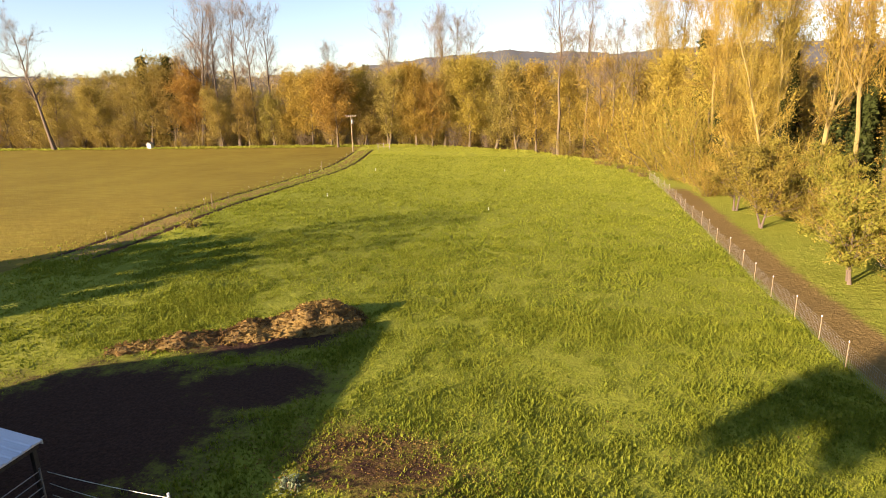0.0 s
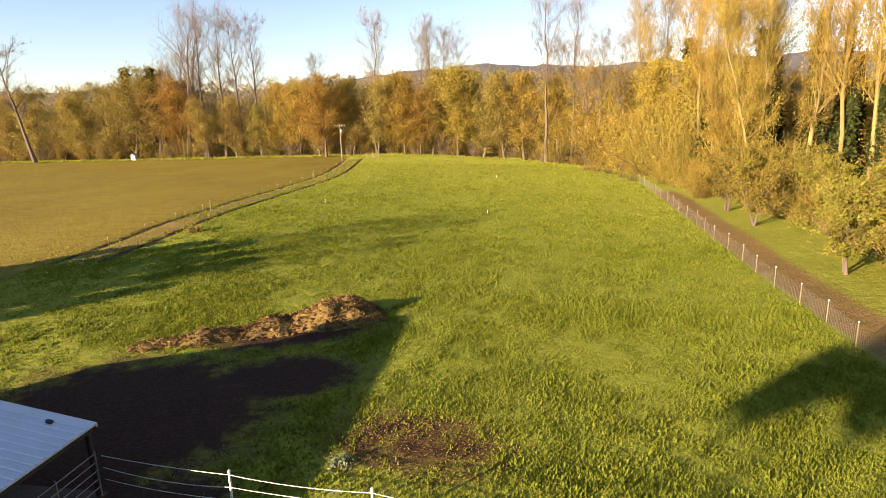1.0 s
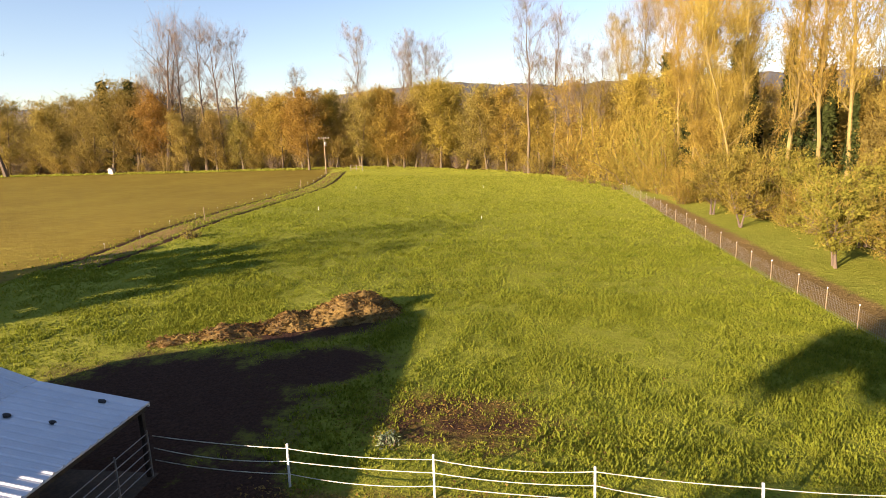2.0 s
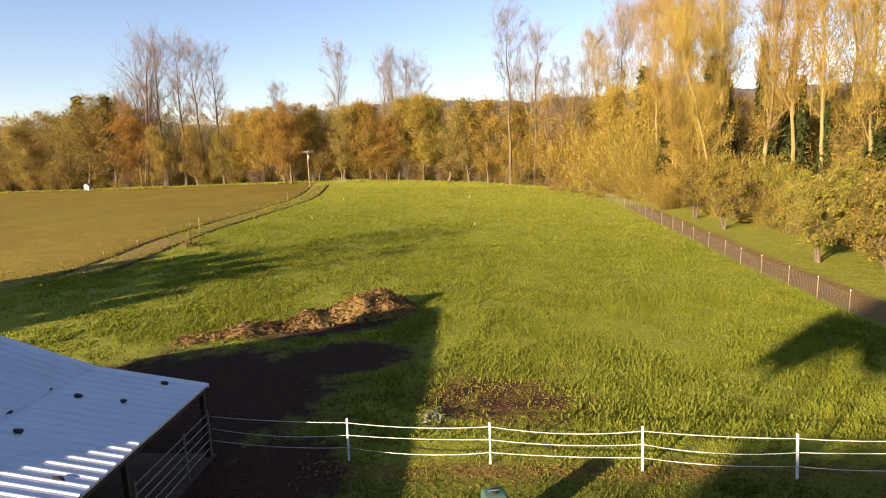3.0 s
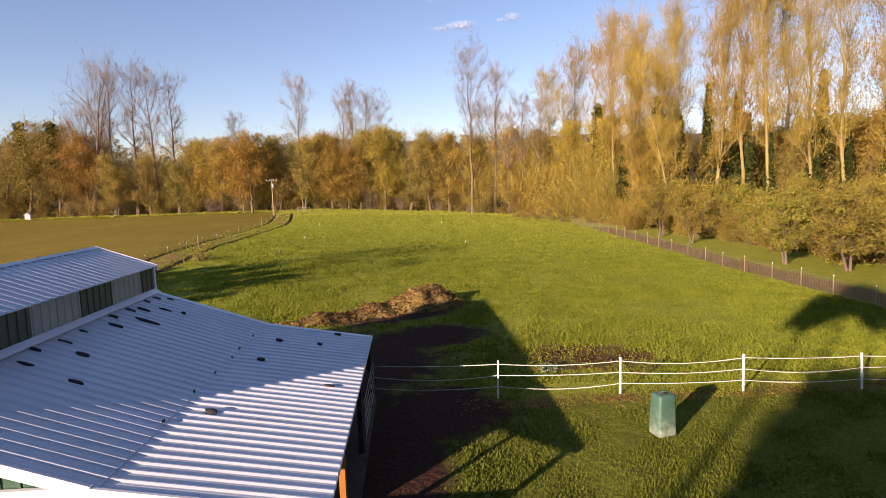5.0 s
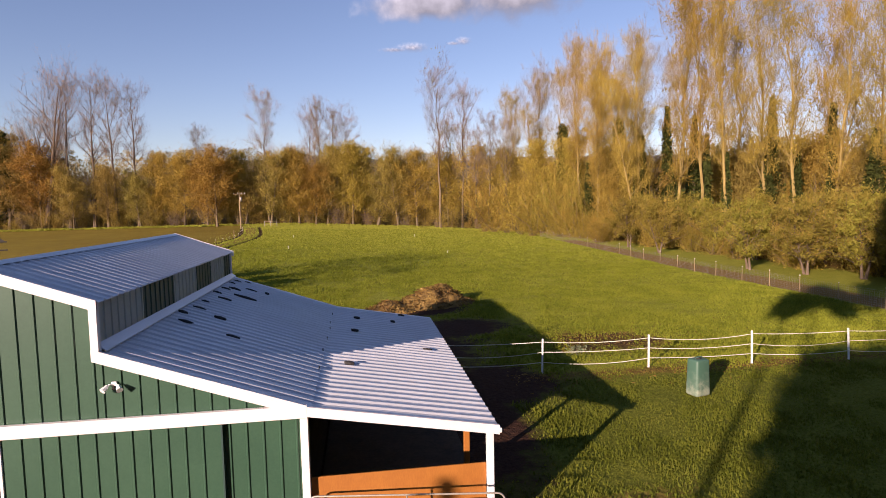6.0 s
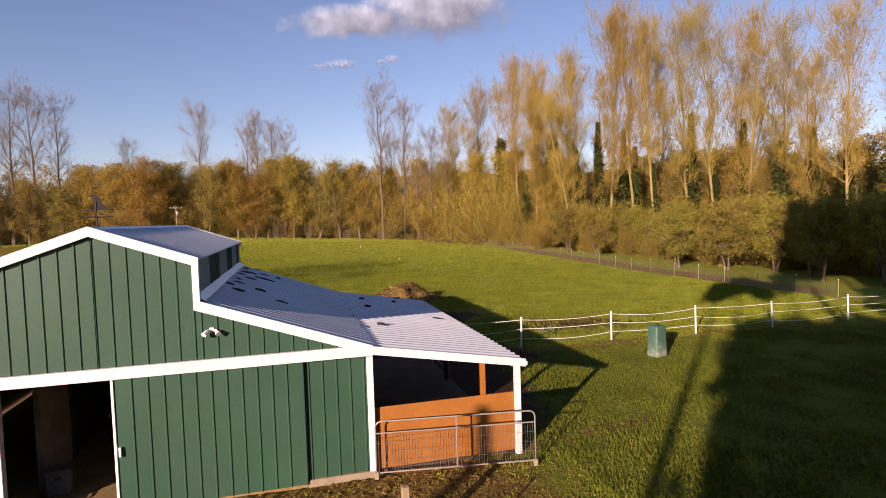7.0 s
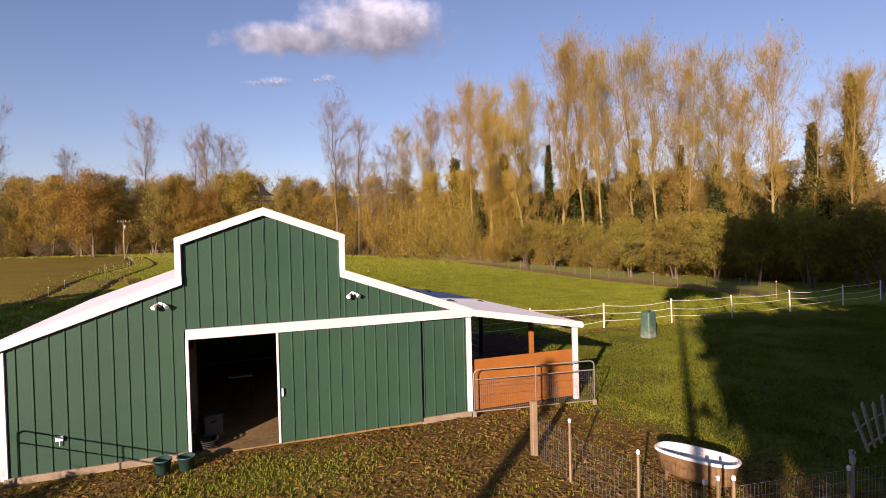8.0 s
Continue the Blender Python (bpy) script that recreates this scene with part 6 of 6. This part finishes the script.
# ---- the far woods and hills ----
def far_woods():
    """Deep wood behind the first rows, too far to tell tree from tree."""
    rngs = np.random.default_rng(33)
    chunks_l, chunks_t = [], []
    for i in range(520):
        if i < 380:
            x = rngs.uniform(-200, 60)
            y = 139 + rngs.uniform(0, 1) ** 1.4 * 70
        else:
            y = rngs.uniform(5, 150)
            x = 48 + rngs.uniform(0, 60) - 0.08 * y
        h = rngs.uniform(15, 21) * (0.90 + 0.32 * (y - 139) / 70) if i < 380 else rngs.uniform(9, 16)
        z0 = land_at(x, y)
        n = 760
        r = h * 0.22
        a = rngs.uniform(0, 6.28, n)
        zz = h * (0.05 + 0.95 * rngs.uniform(0, 1, n) ** 0.85)
        rr = r * np.sqrt(rngs.uniform(0, 1, n)) * np.clip(1.2 - (zz / h) ** 2.5, 0.12, 1)
        pts = np.stack([x + rr * np.cos(a), y + rr * np.sin(a), z0 + zz], -1)
        chunks_l.append(tri_fan(pts, rngs, 0.19))
        st = np.stack([x + rngs.normal(0, r * 0.5, 90), y + rngs.normal(0, r * 0.5, 90), z0 + rngs.uniform(0, h * 0.6, 90)], -1)
        w = unit(np.stack([rngs.normal(0, 0.16, 90), rngs.normal(0, 0.16, 90), np.ones(90)], -1))
        chunks_t.append(needle_twigs(st, w, rngs, h * 0.28, 0.05))
    tagged(part("far_woods", mesh_np("far_woods", chunks_l), "far_leaf"), "golden-brown autumn woods behind the field", "woods", kind="stuff")
    tagged(part("far_stems", mesh_np("far_stems", chunks_t), "twig"), "pale bare stems in the deep wood", "woods", kind="stuff")


far_woods()


def hills():
    """Wooded ridge on the horizon, with a toothed skyline of conifers."""
    rngs = np.random.default_rng(44)
    n = 700
    az = np.radians(np.linspace(-75, 95, n))
    deg = np.degrees(az)
    el = 4.25 + 0.76 * np.exp(-((deg + 5.2) / 7.6) ** 2) + 0.38 * np.exp(-((deg - 15.3) / 8.7) ** 2) - 1.1 * step(-15, -24, deg) - 1.0 * step(25, 60, deg)
    el += 0.08 * np.sin(deg * 0.9) + 0.05 * np.sin(deg * 2.3)
    teeth = rngs.uniform(-0.035, 0.06, n)
    rows = []
    for dist, share in ((1100, 0.0), (1400, 0.40), (1750, 0.80), (1990, 0.97), (2000, 1.0)):
        h = np.tan(np.radians(el + (teeth if share == 1 else 0))) * 2000 * share
        rows.append(np.stack([np.sin(az) * dist, np.cos(az) * dist, h], -1))
    v = np.concatenate(rows)
    idx = np.arange(5 * n).reshape(5, n)
    f = np.stack([idx[:-1, :-1], idx[:-1, 1:], idx[1:, 1:], idx[1:, :-1]], -1).reshape(-1, 4)
    me = bpy.data.meshes.new("backdrop_hills")
    me.from_pydata(v.tolist(), [], f.tolist())
    tagged(part("backdrop_hills", me, "hill"), "low wooded hills on the horizon", "hills", kind="structure")


hills()


def cloud(name, az, el, wide, high, label, seed, ragged=0.55, soft=0.55):
    """A cloud far off: a thin sheet whose edge frays by noise; it glows as sunlit cloud does."""
    d = 3600.0
    w, h = d * math.tan(radians(wide / 2)), d * math.tan(radians(high / 2))
    m, nt, b = nodes_of(name + "_vapour")
    nt.nodes.remove(b)
    tc = nt.nodes.new("ShaderNodeTexCoord")
    sep = nt.nodes.new("ShaderNodeSeparateXYZ")
    nt.links.new(tc.outputs["Object"], sep.inputs[0])
    n1 = nt.nodes.new("ShaderNodeTexNoise")
    n1.inputs["Scale"].default_value, n1.inputs["Detail"].default_value, n1.inputs["Roughness"].default_value = 1.9 / h, 6, 0.5
    mp = nt.nodes.new("ShaderNodeMapping")
    mp.inputs["Location"].default_value = (seed * 913.0, seed * 77.0, 0)
    nt.links.new(tc.outputs["Object"], mp.inputs[0])
    nt.links.new(mp.outputs[0], n1.inputs["Vector"])
    u = math_node(nt, "DIVIDE", sep.outputs["X"], w)
    v = math_node(nt, "DIVIDE", sep.outputs["Y"], h)
    # a rounded body to the east and a lower tail to the west
    def lobe(cu, cv, ru, rv):
        du = math_node(nt, "DIVIDE", math_node(nt, "SUBTRACT", u, cu), ru)
        dv = math_node(nt, "DIVIDE", math_node(nt, "SUBTRACT", v, cv), rv)
        return math_node(nt, "SQRT", math_node(nt, "ADD", math_node(nt, "MULTIPLY", du, du), math_node(nt, "MULTIPLY", dv, dv)))

    r = math_node(nt, "MINIMUM", lobe(0.30, 0.10, 0.72, 0.95), lobe(-0.32, -0.24, 0.68, 0.46))
    edge = math_node(nt, "SUBTRACT", math_node(nt, "ADD", math_node(nt, "MULTIPLY", math_node(nt, "SUBTRACT", n1.outputs["Fac"], 0.5), ragged * 4), 0.9), r)
    alpha = nt.nodes.new("ShaderNodeMapRange")
    alpha.interpolation_type = "SMOOTHSTEP"
    alpha.inputs["From Min"].default_value, alpha.inputs["From Max"].default_value = -0.05, soft
    nt.links.new(edge, alpha.inputs["Value"])
    shade = math_node(nt, "ADD", math_node(nt, "MULTIPLY", math_node(nt, "SUBTRACT", v, math_node(nt, "MULTIPLY", u, 0.4)), 0.45), math_node(nt, "MULTIPLY", n1.outputs["Fac"], 0.9))
    col = ramp_node(nt, shade, [(0.2, (0.165, 0.172, 0.18)), (0.48, (0.31, 0.32, 0.325)), (0.75, (0.53, 0.55, 0.54))])
    em = nt.nodes.new("ShaderNodeEmission")
    nt.links.new(col, em.inputs["Color"])
    em.inputs["Strength"].default_value = 1.0
    tr = nt.nodes.new("ShaderNodeBsdfTransparent")
    mx = nt.nodes.new("ShaderNodeMixShader")
    nt.links.new(alpha.outputs[0], mx.inputs[0])
    nt.links.new(tr.outputs[0], mx.inputs[1])
    nt.links.new(em.outputs[0], mx.inputs[2])
    nt.links.new(mx.outputs[0], nt.nodes["Material Output"].inputs["Surface"])
    M[name] = m
    eye = Vector((-15, -8, 6))
    way = Vector((math.sin(radians(az)) * math.cos(radians(el)), math.cos(radians(az)) * math.cos(radians(el)), math.sin(radians(el))))
    k = 1.5
    ob = part("backdrop_cloud", Soup().add([(-w * k, -h * k, 0), (w * k, -h * k, 0), (w * k, h * k, 0), (-w * k, h * k, 0)], [(0, 1, 2, 3)]), name)
    ob.matrix_basis = look(eye + way * d, eye + way * (d + 10))
    tagged(ob, label, "cloud", kind="structure")


cloud("big_cloud", 11.6, 19.9, 23.5, 8.2, "large white cumulus cloud with a grey base", 1, 0.20)
cloud("low_cloud", 4.8, 15.0, 5.6, 1.3, "small flat white cloud", 2, 0.12, 1.2)
cloud("little_cloud", 10.2, 15.5, 2.8, 1.1, "small white cloud scrap", 3, 0.12, 1.2)
